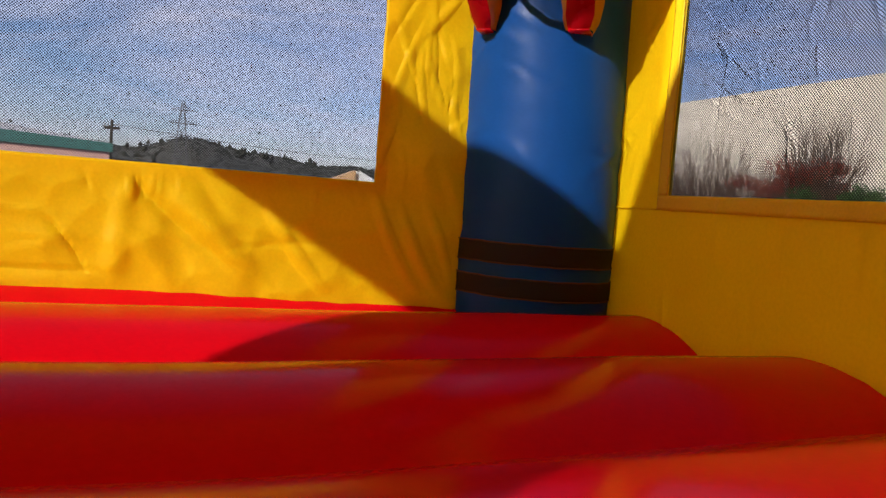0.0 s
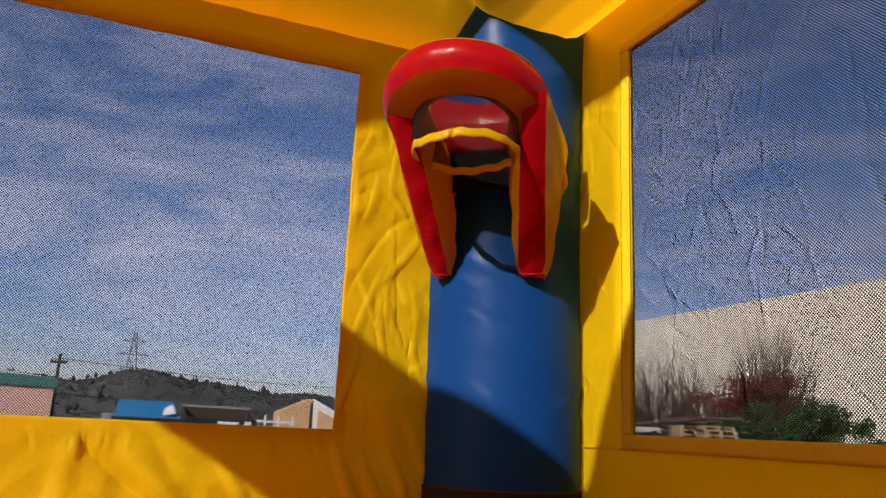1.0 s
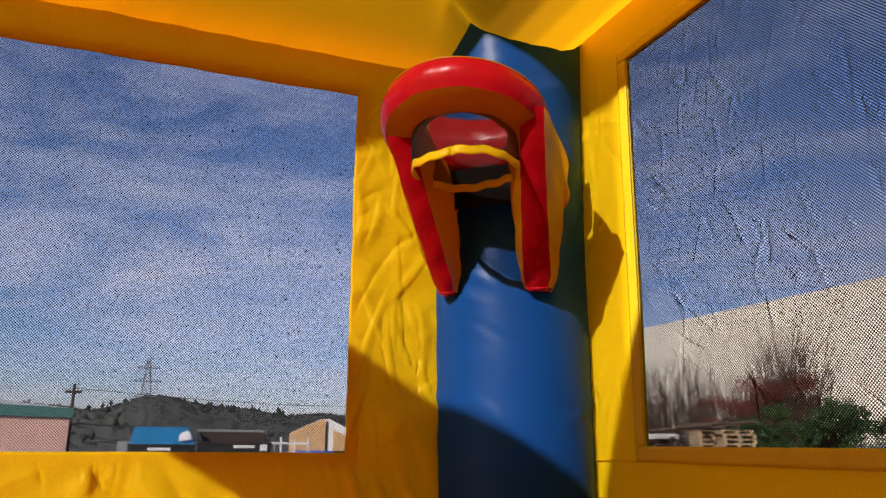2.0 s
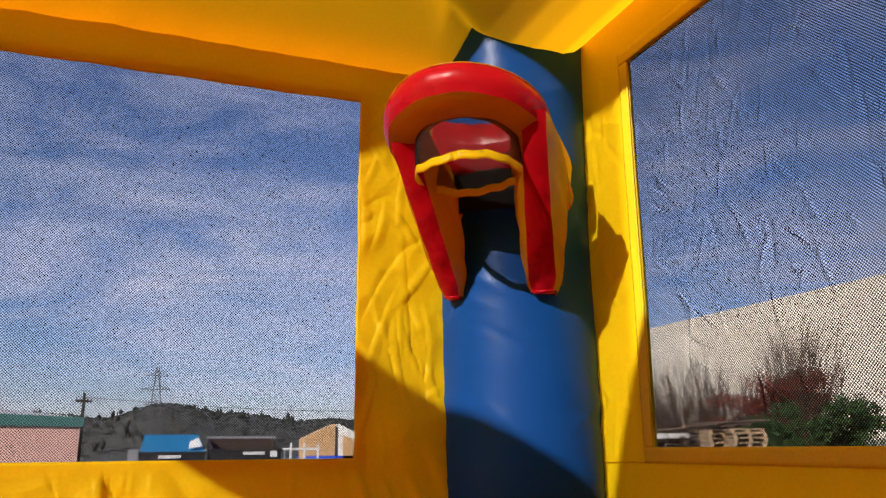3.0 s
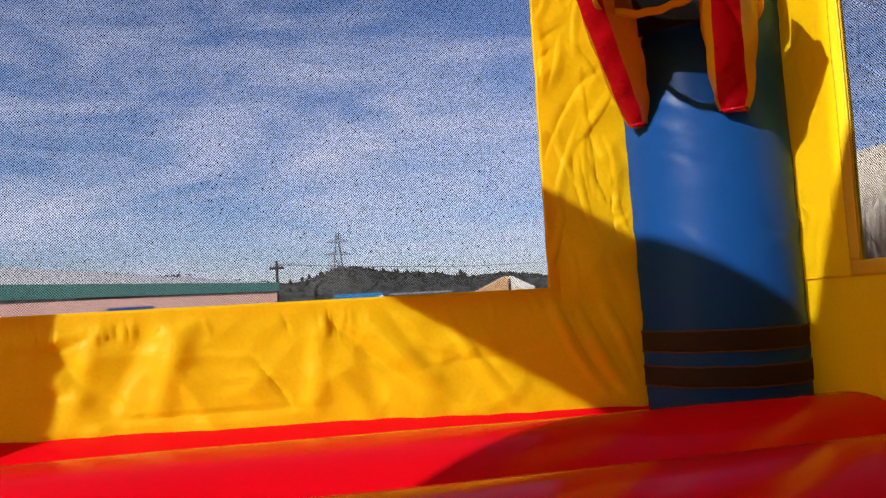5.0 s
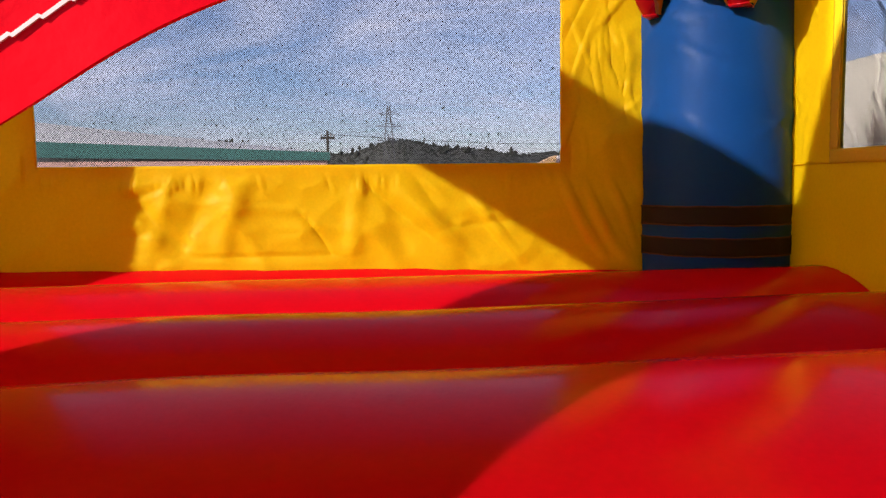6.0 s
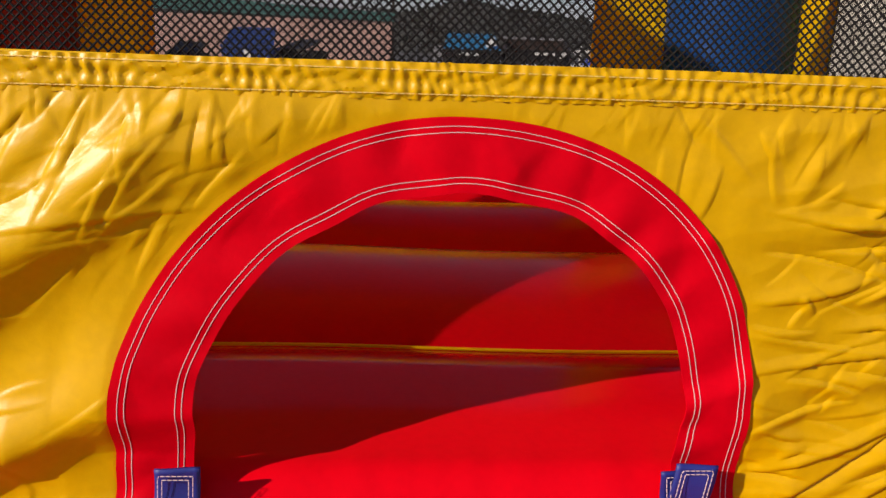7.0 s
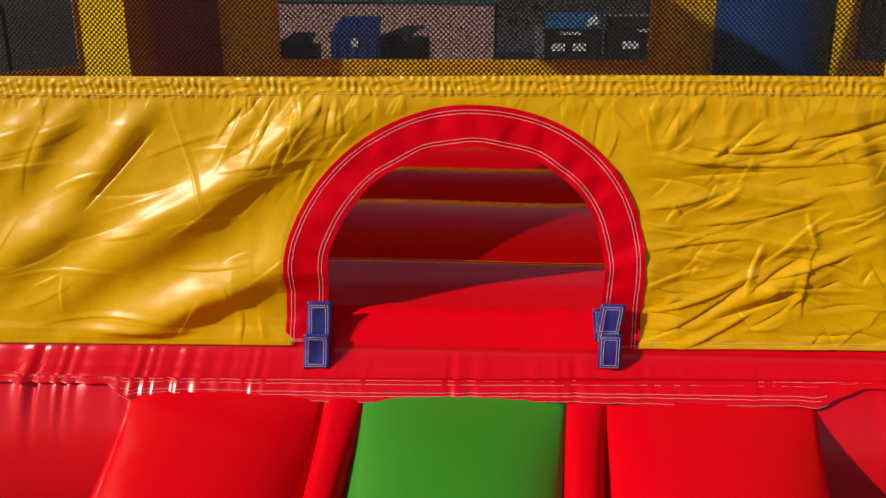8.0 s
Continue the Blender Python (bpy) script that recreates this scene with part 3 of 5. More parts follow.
FL_FOLDS = [(-0.645, 0.842, 46, 0.115, 0.004, -0.013), (-0.77, 0.645, 2, 0.14, 0.004, 0.005), (-0.72, 0.830, 17, 0.07, 0.004, 0.006), (-0.84, 0.850, 8, 0.08, 0.005, 0.005),
            (-0.44, 0.890, 2, 0.08, 0.004, 0.004), (-0.51, 0.865, 108, 0.12, 0.004, 0.006), (-0.62, 0.795, 6, 0.10, 0.005, -0.005), (-0.64, 0.715, 12, 0.06, 0.005, 0.005),
            (-0.70, 0.545, 2, 0.16, 0.004, 0.006), (-0.79, 0.600, 80, 0.05, 0.005, 0.005), (-0.36, 0.935, 62, 0.06, 0.005, 0.007), (-0.30, 0.900, 56, 0.06, 0.005, 0.006),
            (-0.34, 0.860, 8, 0.12, 0.004, 0.007), (-0.30, 0.872, 36, 0.06, 0.004, 0.006), (-0.48, 0.648, 5, 0.09, 0.004, 0.006), (-0.43, 0.520, 82, 0.04, 0.005, 0.007),
            (-0.39, 0.520, 100, 0.03, 0.005, 0.006), (-0.44, 0.585, 110, 0.04, 0.006, 0.006), (-0.33, 0.880, 62, 0.05, 0.004, 0.006), (-0.42, 0.945, 48, 0.06, 0.006, 0.007)]
FL_FOLDS += random_folds(26, -0.95, -0.30, 0.54, 0.96, (5, 65), (0.03, 0.13), (0.004, 0.005), (0.002, 0.005), 55)
FL_FOLDS += random_folds(22, -0.42, -0.10, 0.88, 0.985, (25, 100), (0.015, 0.05), (0.004, 0.005), (0.003, 0.006), 56)
FL_FOLDS += random_folds(46, -0.46, -0.13, 0.80, 0.975, (15, 85), (0.012, 0.06), (0.0028, 0.0042), (0.001, 0.003), 59)
FL_FOLDS += random_folds(14, 0.18, 0.42, 0.88, 0.985, (45, 140), (0.015, 0.05), (0.004, 0.005), (0.003, 0.006), 57)
FR_FOLDS = ([(0.48, 0.575, 36, 0.11, 0.008, -0.010), (0.47, 0.600, 22, 0.10, 0.007, 0.009), (0.56, 0.665, 78, 0.06, 0.007, 0.009), (0.60, 0.655, 40, 0.06, 0.008, -0.009),
             (0.54, 0.862, -1, 0.20, 0.005, 0.007), (0.50, 0.845, 4, 0.10, 0.008, -0.008), (0.51, 0.885, -2, 0.10, 0.007, -0.007), (0.54, 0.905, 14, 0.05, 0.006, 0.007),
             (0.44, 0.825, -14, 0.09, 0.007, -0.008), (0.50, 0.800, 36, 0.04, 0.006, 0.007), (0.61, 0.795, -3, 0.05, 0.006, 0.007), (0.56, 0.765, 14, 0.12, 0.007, 0.009),
             (0.66, 0.740, -70, 0.04, 0.006, 0.008), (0.60, 0.718, -8, 0.10, 0.007, 0.009), (0.46, 0.715, 8, 0.12, 0.006, 0.007), (0.66, 0.625, 0, 0.12, 0.005, 0.006),
             (0.66, 0.665, 20, 0.10, 0.007, 0.008), (0.66, 0.640, 86, 0.08, 0.008, 0.007), (0.58, 0.585, 22, 0.10, 0.008, -0.008), (0.50, 0.530, 30, 0.08, 0.008, 0.008),
             (0.72, 0.930, 18, 0.10, 0.010, -0.010), (0.66, 0.915, 12, 0.08, 0.007, -0.008), (0.42, 0.650, 18, 0.07, 0.006, 0.007), (0.75, 0.760, 120, 0.25, 0.05, 0.014)]
            + random_folds(60, 0.36, 0.90, 0.51, 0.95, (-20, 50), (0.02, 0.09), (0.004, 0.008), (0.002, 0.006), 51))
FR_FOLDS = [(x, z, a, ln, w * 0.72 if w < 0.012 else w, h) for x, z, a, ln, w, h in FR_FOLDS] + random_folds(70, 0.37, 0.80, 0.51, 0.93, (-60, 70), (0.012, 0.05), (0.003, 0.005), (0.002, 0.006), 58)
TOP_FOLDS = [(x0, 0.972, 90 + a, 0.012 + 0.045 * b * b, 0.0035 + 0.004 * b, 0.005 + 0.004 * b) for x0, a, b in
             zip(rng.uniform(-1.0, 0.95, 120), rng.uniform(-40, 25, 120), rng.uniform(0, 1, 120))]


def leg_crease(u, v):
    """A crease across both feet of the border: the cloth stands out there and falls back below it."""
    d = u - ACX
    h = np.zeros_like(u)
    for side, low, high in ((-1, 0.598, 0.016), (1, 0.580, 0.017)):
        across = np.clip(1.9 - np.abs(d - side * 0.306) / 0.055, 0, 1)
        fall = np.clip((v - low) / (0.648 - low), 0, 1)
        above = np.clip(1 - (v - 0.648) / 0.16, 0, 1) ** 2
        foot = np.clip((v - 0.50) / 0.05, 0, 1)
        h = h + across * np.where(v < 0.648, high * fall - (high - 0.009) * foot, 0.009 * above)
    return h


def front_relief(u, v):
    right = np.clip((u - 0.30) / 0.06, 0, 1)
    h = 0.40 * creases(u, v, FL_FOLDS) + 0.66 * creases(u, v, FR_FOLDS) + 0.15 * creases(u, v, TOP_FOLDS) + 0.006 * soft_noise(u, v, 8.0, 61)
    h = h + facets(u, v, (-1.1, 1.0, 0.45, 1.05), 420, 2.6, 2.6, 63) * (0.20 + 0.80 * right) + 0.0020 * soft_noise(u + v, 2.2 * (v - 0.6 * u), 16.0, 62) * (1 - 0.6 * right)
    near = np.clip((FRONT_SILL - 0.005 - v) / 0.05, 0, 1) * np.clip((v - 0.487) / 0.03, 0, 1)
    d = u - ACX
    out = (np.abs(d) / np.where(d < 0, 0.352, 0.338)) ** 2 + np.clip((v - SPRING) / 0.329, 0, None) ** 2
    return (h * np.clip((out - 1) / 0.06, 0, 1) + broad_relief(u, v) + leg_crease(u, v)) * near


def broad_relief(u, v):
    """The broad folds run on under the border and die out at its inner edge."""
    d = u - ACX
    inner = (np.abs(d) / np.where(d < 0, 0.270, 0.263)) ** 2 + np.clip((v - SPRING) / 0.253, 0, None) ** 2
    up = np.clip((v - SPRING + 0.03) / 0.14, 0, 1)
    foot = np.clip((np.abs(d) - 0.325) / 0.13, 0, 1) * (1 - up) + up
    return ridges(u, v, BROAD) * foot * np.clip((inner - 1) / 0.55, 0, 1) * np.clip((v - 0.487) / 0.03, 0, 1) * np.clip((1.00 - v) / 0.07, 0, 1)


def front_points(a, b):
    u = np.interp(a, [0, 0.03, 0.97, 1], [XL, -1.0, 0.9, XR])
    foot = 0.494 + 0.012 * u
    v = foot + (FRONT_SILL - foot) * b
    w = front_relief(u, v)
    w = np.where(inside_arch(u, v, 0.350, 0.336, 0.967), w - 0.006, w)
    return front_place(u, v, w + 0.006 * np.clip((0.53 - v) / 0.03, 0, 1))


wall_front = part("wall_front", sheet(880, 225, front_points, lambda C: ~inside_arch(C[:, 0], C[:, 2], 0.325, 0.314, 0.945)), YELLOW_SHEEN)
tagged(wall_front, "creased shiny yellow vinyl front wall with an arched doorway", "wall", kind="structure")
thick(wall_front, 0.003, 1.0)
for dz in (0.008, 0.013):
    for xa, xb in ((-1.2, -0.336), (0.362, 1.1)):
        rows = [stitch_row([(x, SKEW * x - 0.0066, 0.494 + 0.012 * x + dz) for x in np.linspace(xa, xb, 40)], 0.007, 0.0052, 0.0008, 0.0005)]
        tagged(part("stitching", join(*rows), THREAD_GOLD, wall_front, "pale gold stitching", smooth=False), kind="stuff")


def hem_points(a, b):
    u = np.interp(a, [0, 0.04, 0.96, 1], [XL, -1.0, 0.9, XR])
    v = 0.984 + 0.004 * np.sin(u * 2.6 + 0.6) + 0.036 * b
    w = 0.0050 + 0.0010 * np.sin(u * 470 + 4 * np.sin(u * 37) + 5 * np.sin(u * 11) + b * 9) * np.sin(u * 61 + b * 5) + 0.0008 * np.sin(u * 290 - b * 12 + 4 * np.sin(u * 43 + b * 3)) + 0.0005 * np.sin(u * 820 + 5 * np.sin(u * 57) + 30 * b) - 0.0010 * np.cos(b * 4 * np.pi)
    return front_place(u, v, w)


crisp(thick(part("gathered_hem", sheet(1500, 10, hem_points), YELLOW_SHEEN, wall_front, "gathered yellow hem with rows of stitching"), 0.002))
rows = [stitch_row([(x, SKEW * x - 0.0062, zz + 0.004 * math.sin(x * 2.6 + 0.6) * (1.02 - zz) / 0.036) for x in np.linspace(-1.1, 0.95, 80)], 0.0060, 0.0052, 0.0008, 0.0003) for zz in (0.990, 1.0145)]
tagged(part("stitching", join(*rows), THREAD_GOLD, wall_front, "pale gold stitching", smooth=False), kind="stuff")

# posts and head of the front window, and the cloth gable up to the roof
# left strip and head are unseen, cut to bound the sun patches inside
def shadow_edge_strip(a, b):
    v = FRONT_SILL + (FRONT_HEAD - FRONT_SILL) * b
    edge = -0.90 - 0.32 * np.clip((v - FRONT_SILL) / 0.55, 0, 1)
    return front_place(XL + (edge - XL) * a, v, 0.004 + 0.004 * soft_noise(a * 3, b * 3, 5.0, 9))


thick(part("side_strip", sheet(30, 40, shadow_edge_strip), YELLOW, wall_front), 0.010, 1.0)
for name, u0, u1, v0, v1 in (("side_strip", FRONT_NET[1], XR, FRONT_SILL, FRONT_HEAD), ("unseen_head_band", XL, XR, FRONT_HEAD, 2.80)):
    thick(part(name, sheet(30, 30, lambda a, b, u0=u0, u1=u1, v0=v0, v1=v1: front_place(u0 + (u1 - u0) * a, v0 + (v1 - v0) * b, 0.004 + 0.004 * soft_noise(a * 3, b * 3, 5.0, 8))),
               YELLOW, wall_front), 0.010, 1.0)
part("netting", netting(FRONT_NET[1] - FRONT_NET[0] + 0.03, FRONT_HEAD - FRONT_SILL + 0.04,
                        lambda u, v, w: front_place(FRONT_NET[0] - 0.015 + u, FRONT_SILL - 0.02 + v, w - 0.002), flat_wave(0.006, 36), seg=0.04, pitch=0.0092, width=0.0022),
     NET, wall_front, "black diamond netting", smooth=False)

# red border of the doorway
inner, outer = arch_line(ARCH_IN), arch_line(ARCH_OUT)
N_A, N_R = len(inner), 22
BORDER_FOLDS = random_folds(34, -0.32, 0.36, 0.66, 0.96, (40, 140), (0.02, 0.06), (0.004, 0.010), (0.0008, 0.0022), 77)


def border_at(i, t):
    """A point of the border: i along the outline, t from its inner to its outer edge."""
    a, b = inner[i], outer[i]
    k = i / 3
    x, z = a[0] * (1 - t) + b[0] * t, a[1] * (1 - t) + b[1] * t
    w = 0.0042 + 0.0016 * math.sin(k * 0.55 + 1.7 * math.sin(k * 0.21)) * (1 - 0.3 * t) + 0.0007 * math.sin(k * 1.9 + t * 3)
    w += 0.006 * max(0, 1 - abs(k - 13.5 - 0.6 * t) / 1.3) * t + 0.006 * max(0, 1 - abs(k - 57 + t) / 1.2) + 0.003 * max(0, 1 - abs(k - 46 - 2 * t) / 0.8) * t
    w += 0.0022 * abs(math.sin(k * 0.37 + 2.2 * t)) + 0.0012 * abs(math.sin(k * 0.9 - 1.5 * t + 1)) 
    at = np.array([x]), np.array([z])
    w += float(leg_crease(*at)[0] + broad_relief(*at)[0] + creases(*at, BORDER_FOLDS)[0])
    lip = 0.0016 * (1 - t)
    return (x + lip * math.sin(k * 0.8), SKEW * x - w, z + lip * math.sin(k * 1.1 + 1))


V = [border_at(k, r / N_R) for k in range(N_A) for r in range(N_R + 1)]
F = []
for k in range(N_A - 1):
    for r in range(N_R):
        a = k * (N_R + 1) + r
        F.append((a, a + 1, a + N_R + 2, a + N_R + 1))
border = crisp(thick(part("doorway_border", (V, F), RED_CLOTH, wall_front, "red vinyl doorway border with white double stitching"), 0.002, 0.0))


def along(t):
    return [(p[0], p[1] - 0.0011, p[2]) for p in (border_at(k, t) for k in range(N_A))]


tagged(part("stitching", join(*[stitch_row(along(t), 0.0056, 0.0058, 0.00062, 0.0005, slant=0.9) for t in (0.13, 0.21, 0.80, 0.88)]), THREAD, border, "white double stitching", smooth=False), kind="stuff")
foot_rows = [stitch_row([(x, SKEW * x - 0.0085, 0.4965 + dz) for x in np.linspace(xa, xb, 12)], 0.0072, 0.0058, 0.0008, 0.0004)
             for xa, xb in ((-0.334, -0.25), (0.283, 0.360)) for dz in (0.004, 0.008)]
tagged(part("stitching", join(*foot_rows), THREAD, border, "white stitching across the foot", smooth=False), kind="stuff")


def strap(x0, x1, z0, z1, y, lean, seed):
    r = np.random.RandomState(seed)

    def pts(a, b):
        u, v = x0 + (x1 - x0) * a + lean * (b - 0.5), z0 + (z1 - z0) * b
        return front_place(u, v, -y + 0.003 * np.sin(b * 5 + seed) + 0.002 * np.sin(a * 4 + seed))
    ob = thick(part("strap", sheet(8, 12, pts), NAVY, wall_front, "navy blue fastening strap with white stitching"), 0.003)
    e = 0.005
    fr = []
    for d in (e, e + 0.0045):
        c = [(d, d), (1 - d, d)]
        loop = [(x0 + d, z0 + d), (x1 - d, z0 + d), (x1 - d, z1 - d), (x0 + d, z1 - d), (x0 + d, z0 + d)]
        fr.append(stitch_row([(px + lean * ((pz - z0) / (z1 - z0) - 0.5), SKEW * px + y - 0.0045, pz) for px, pz in loop], 0.0060, 0.0045, 0.0008, 0.0008))
    tagged(part("stitching", join(*fr), THREAD, ob, "white box stitching", smooth=False), kind="stuff")
    return ob


strap(-0.292, -0.245, 0.512, 0.588, -0.020, 0.003, 1)
strap(-0.299, -0.249, 0.452, 0.524, -0.030, 0.004, 2)
strap(0.268, 0.318, 0.530, 0.584, -0.018, -0.006, 3)
strap(0.276, 0.322, 0.518, 0.596, -0.024, 0.010, 4)
strap(0.279, 0.323, 0.464, 0.536, -0.030, 0.000, 5)


# ---- red front edge of the bed ----
def skirt_y(u, v):
    bulge = 0.07 * np.sin(np.clip(v / 0.445, 0, 1) * np.pi) ** 0.7
    k = np.clip((v - 0.435) / 0.05, 0, 1)
    k = k * k * (3 - 2 * k)
    pleat = 1.15 * (0.0026 * np.sin(u * 71 + 3.5 * np.sin(u * 23)) * np.sin(u * 17 + 1) + 0.0022 * np.sin(u * 150 + 4 * np.sin(u * 31)) * np.sin(u * 41 + 2)) * np.exp(-((v - 0.436) / np.where(v < 0.436, 0.085, 0.040)) ** 2) * (0.3 + 0.9 * np.clip((-0.2 - u) / 0.4, 0, 1) + 0.3 * np.sin(u * 3.1 + 1) ** 2)
    return SKEW * u - 0.004 - 0.034 * (1 - k) - bulge - pleat


def skirt_points(a, b):
    u = XL - 0.12 + (XR - XL + 0.24) * a
    v = 0.01 + 0.483 * b
    return np.stack([u, skirt_y(u, v), v], 1)


skirt = part("bed_front", sheet(760, 80, skirt_points), RED_GLOSS)
tagged(skirt, "glossy red vinyl front face of the inflated bed", "wall", kind="structure")


def flange_points(a, b):
    u = -1.6 + 2.9 * a
    wide = np.clip((u + 0.685) / 0.05, 0, 1) * np.clip((0.780 - u) / 0.10, 0, 1)
    end = np.exp(-((u + 0.655) / 0.028) ** 2) + np.exp(-((u - 0.700) / 0.028) ** 2)
    z = 0.440 - (0.011 + 0.025 * wide + 0.007 * end) * b + 0.005 * np.sin(u * 2.2 + 0.5) + 0.012 * np.clip(u - 0.1, 0, 1) + 0.002 * np.sin(u * 9) * b
    y = skirt_y(u, z) - 0.006 - 0.004 * b - 0.0010 * np.sin(u * 60 + 3 * np.sin(u * 17)) * b
    return np.stack([u, y, z], 1)


flange = thick(part("flange", sheet(500, 6, flange_points), RED_GLOSS, skirt, "red stitched flange"), 0.002)


def flange_line(b, u0=-1.6, u1=1.3):
    a = (np.linspace(u0, u1, 220) + 1.6) / 2.9
    P = flange_points(a, np.full_like(a, b))
    P[:, 1] -= 0.0024
    return P


tagged(part("stitching", join(*[stitch_row(flange_line(*b), 0.0062, 0.0050, 0.0006, 0.0004) for b in ((0.05,), (0.20,), (0.55, -0.66, 0.71), (0.70, -0.65, 0.70), (0.95, -0.66, 0.71))]), THREAD, flange, "faded white stitching", smooth=False), kind="stuff")

# sides and back of the bed under the walls
for name, pts in (("bed_side", lambda a, b: np.stack([np.full_like(a, XR + 0.12) + 0.10 * np.sin(b * np.pi), -0.06 + 3.38 * a, 0.005 + 0.485 * b], 1)),
                  ("bed_side", lambda a, b: np.stack([np.full_like(a, XL - 0.12) - 0.10 * np.sin(b * np.pi), -0.06 + 3.38 * a, 0.005 + 0.485 * b], 1)),
                  ("bed_back", lambda a, b: np.stack([XL - 0.12 + (XR - XL + 0.24) * a, 3.32 + 0.10 * np.sin(b * np.pi), 0.005 + 0.485 * b], 1))):
    tagged(part(name, sheet(40, 12, pts), RED), "red vinyl side of the inflated bed", "wall", kind="structure")


# ---- roof ----
def roof_z(x, y):
    db, dr = YB - y, XR - x
    drop = np.interp(db, [1.8, 2.05, 2.36, 2.55, 2.76, 3.09], [0.36, 0.24, 0.0, 0.0, 0.15, 0.49])
    low = 0.50 * db + 0.065 * db * db
    back = 2.450 + np.where(db < 0.5, low, 0.86 * db - 0.160) - drop * np.clip(1 - (x - XL) / 0.5, 0, 1) ** 2 * np.clip(db / 1.5, 0, 1)
    right = np.where(dr < 0.6, 2.440 + 0.17 * dr + 0.115 * dr * dr, 2.2156 + 0.613 * dr)
    off = np.abs(back - right)
    belly = np.interp(dr, [0.0, 0.07, 0.14, 0.27, 0.36, 0.45, 0.60], [-0.095, -0.020, 0.030, 0.064, 0.068, 0.050, 0.0])
    sag = np.where(back > right, belly, 0.068 * np.exp(-np.abs(db) / 0.6))
    return np.minimum(back, right) - sag * (1 - np.exp(-off / 0.022))


def roof_points(a, b):
    x, y = XL - 0.06 + (XR + 0.03 - XL + 0.06) * a, -0.02 + (YB + 0.03 + 0.02) * b
    return np.stack([x, y, roof_z(x, y)], 1)


ceiling = part("ceiling", sheet(240, 200, roof_points), ROOF_YELLOW)
tagged(ceiling, "sunlit yellow cloth roof sloping up from the walls", "ceiling", kind="structure")


part("gap_netting", netting(2.1, 1.5, gap_place, flat_wave(0.004, 35), seg=0.10), NET, wall_left, "fine black netting under the roof edge", smooth=False)


def gable(fn, n=60):
    return sheet(n, 12, fn)


def front_gable(a, b):
    x = XL + (XR - XL) * a
    z1 = roof_z(x, np.full_like(x, 0.0)) + 0.005
    return np.stack([x, SKEW * x + 0.012, 2.78 + (z1 - 2.78) * b], 1)


thick(part("gable", gable(front_gable), YELLOW, wall_front), 0.008)


# ---- corner columns ----
COLUMN_FOLDS = random_folds(110, 0.0, 1.87, 0.5, 3.2, (-40, 40), (0.05, 0.22), (0.011, 0.024), (0.0018, 0.0052), 72)


def column(cx, cy, top, mat, label, bands=True, taper=0.5):
    th = thing("corner_column", label, "column", "corner columns", at=(cx, cy, 0))

    def radius(q, z):
        return (0.298 + 0.006 * np.sin(z * 3 + q) + 0.004 * soft_noise(np.cos(q) * 2, z * 2 + np.sin(q), 4.0, 71)
                + creases(q * 0.298, z, COLUMN_FOLDS))

    def pts(a, b):
        z = 0.40 + (top - 0.40) * b
        q = a * 2 * np.pi
        cone = np.clip((z - (top - taper)) / taper, 0, 1)
        r = radius(q, z) * (1 - cone ** 1.3)
        return np.stack([np.cos(q) * r, np.sin(q) * r, z], 1)
    part("tube", sheet(110, 220, pts), mat, th)
    if bands:
        for z0, z1 in ((0.553, 0.622), (0.672, 0.744)):
            def band(a, b, z0=z0, z1=z1):
                q, z = a * 2 * np.pi, z0 + (z1 - z0) * b
                r = radius(q, z) + 0.0035
                return np.stack([np.cos(q) * r, np.sin(q) * r, z], 1)
            strap_band = thick(part("band", sheet(64, 6, band), HOOK_BAND, th, "dark brown fastening band"), 0.002)
            for b in (0.0, 1.0):
                a = np.linspace(0, 1, 97)[:-1]
                P = band(a, np.full_like(a, b))
                P[:, 2] += 0.0015 * np.sin(a * 97) * np.sin(a * 41)
                part("band_edge", tube([tuple(p) for p in P], 0.0028, 5, True), BAND_EDGE, strap_band, "reddish-brown stitched edge")
    return th


column(1.364, 3.0, 3.3, BLUE, "blue inflated vinyl corner column with two dark bands")
column(-1.94, 3.0, 3.3, DARK_RED, "dark red inflated vinyl corner column at the back")
column(-1.94, -0.04, 3.62, BLUE, "blue inflated vinyl corner column at the front", False, 0.85)
column(1.375, -0.04, 3.62, DARK_RED, "dark red inflated vinyl corner column at the front", False, 0.85)


# ---- basketball hoop on the blue column ----
HD = Vector((-0.62, -0.78, 0)).normalized()      # out from the column
HP = Vector((-HD.y, HD.x, 0)) * -1               # across: from the camera's left to its right
if HP.x < 0:
    HP = -HP
HC = Vector((1.375, 3.0, 0))
hoop = thing("basketball_hoop", "red and yellow inflated basketball hoop on the blue column", "basketball hoop", at=(0, 0, 0))


def hoop_point(out, across, z):
    p = HC + HD * out + HP * across
    return (p.x, p.y, z)


R_HOOP, C_OUT = 0.226, 0.70


def horseshoe(n=40):
    """Centre line of the ring: from the column out along one side, round, and back."""
    pts = [(0.30 + (C_OUT - 0.30) * k / 8, -R_HOOP) for k in range(8)]
    pts += [(C_OUT + R_HOOP * math.sin(math.pi * k / n), -R_HOOP * math.cos(math.pi * k / n)) for k in range(n + 1)]
    pts += [(C_OUT - (C_OUT - 0.30) * (k + 1) / 8, R_HOOP) for k in range(8)]
    return pts


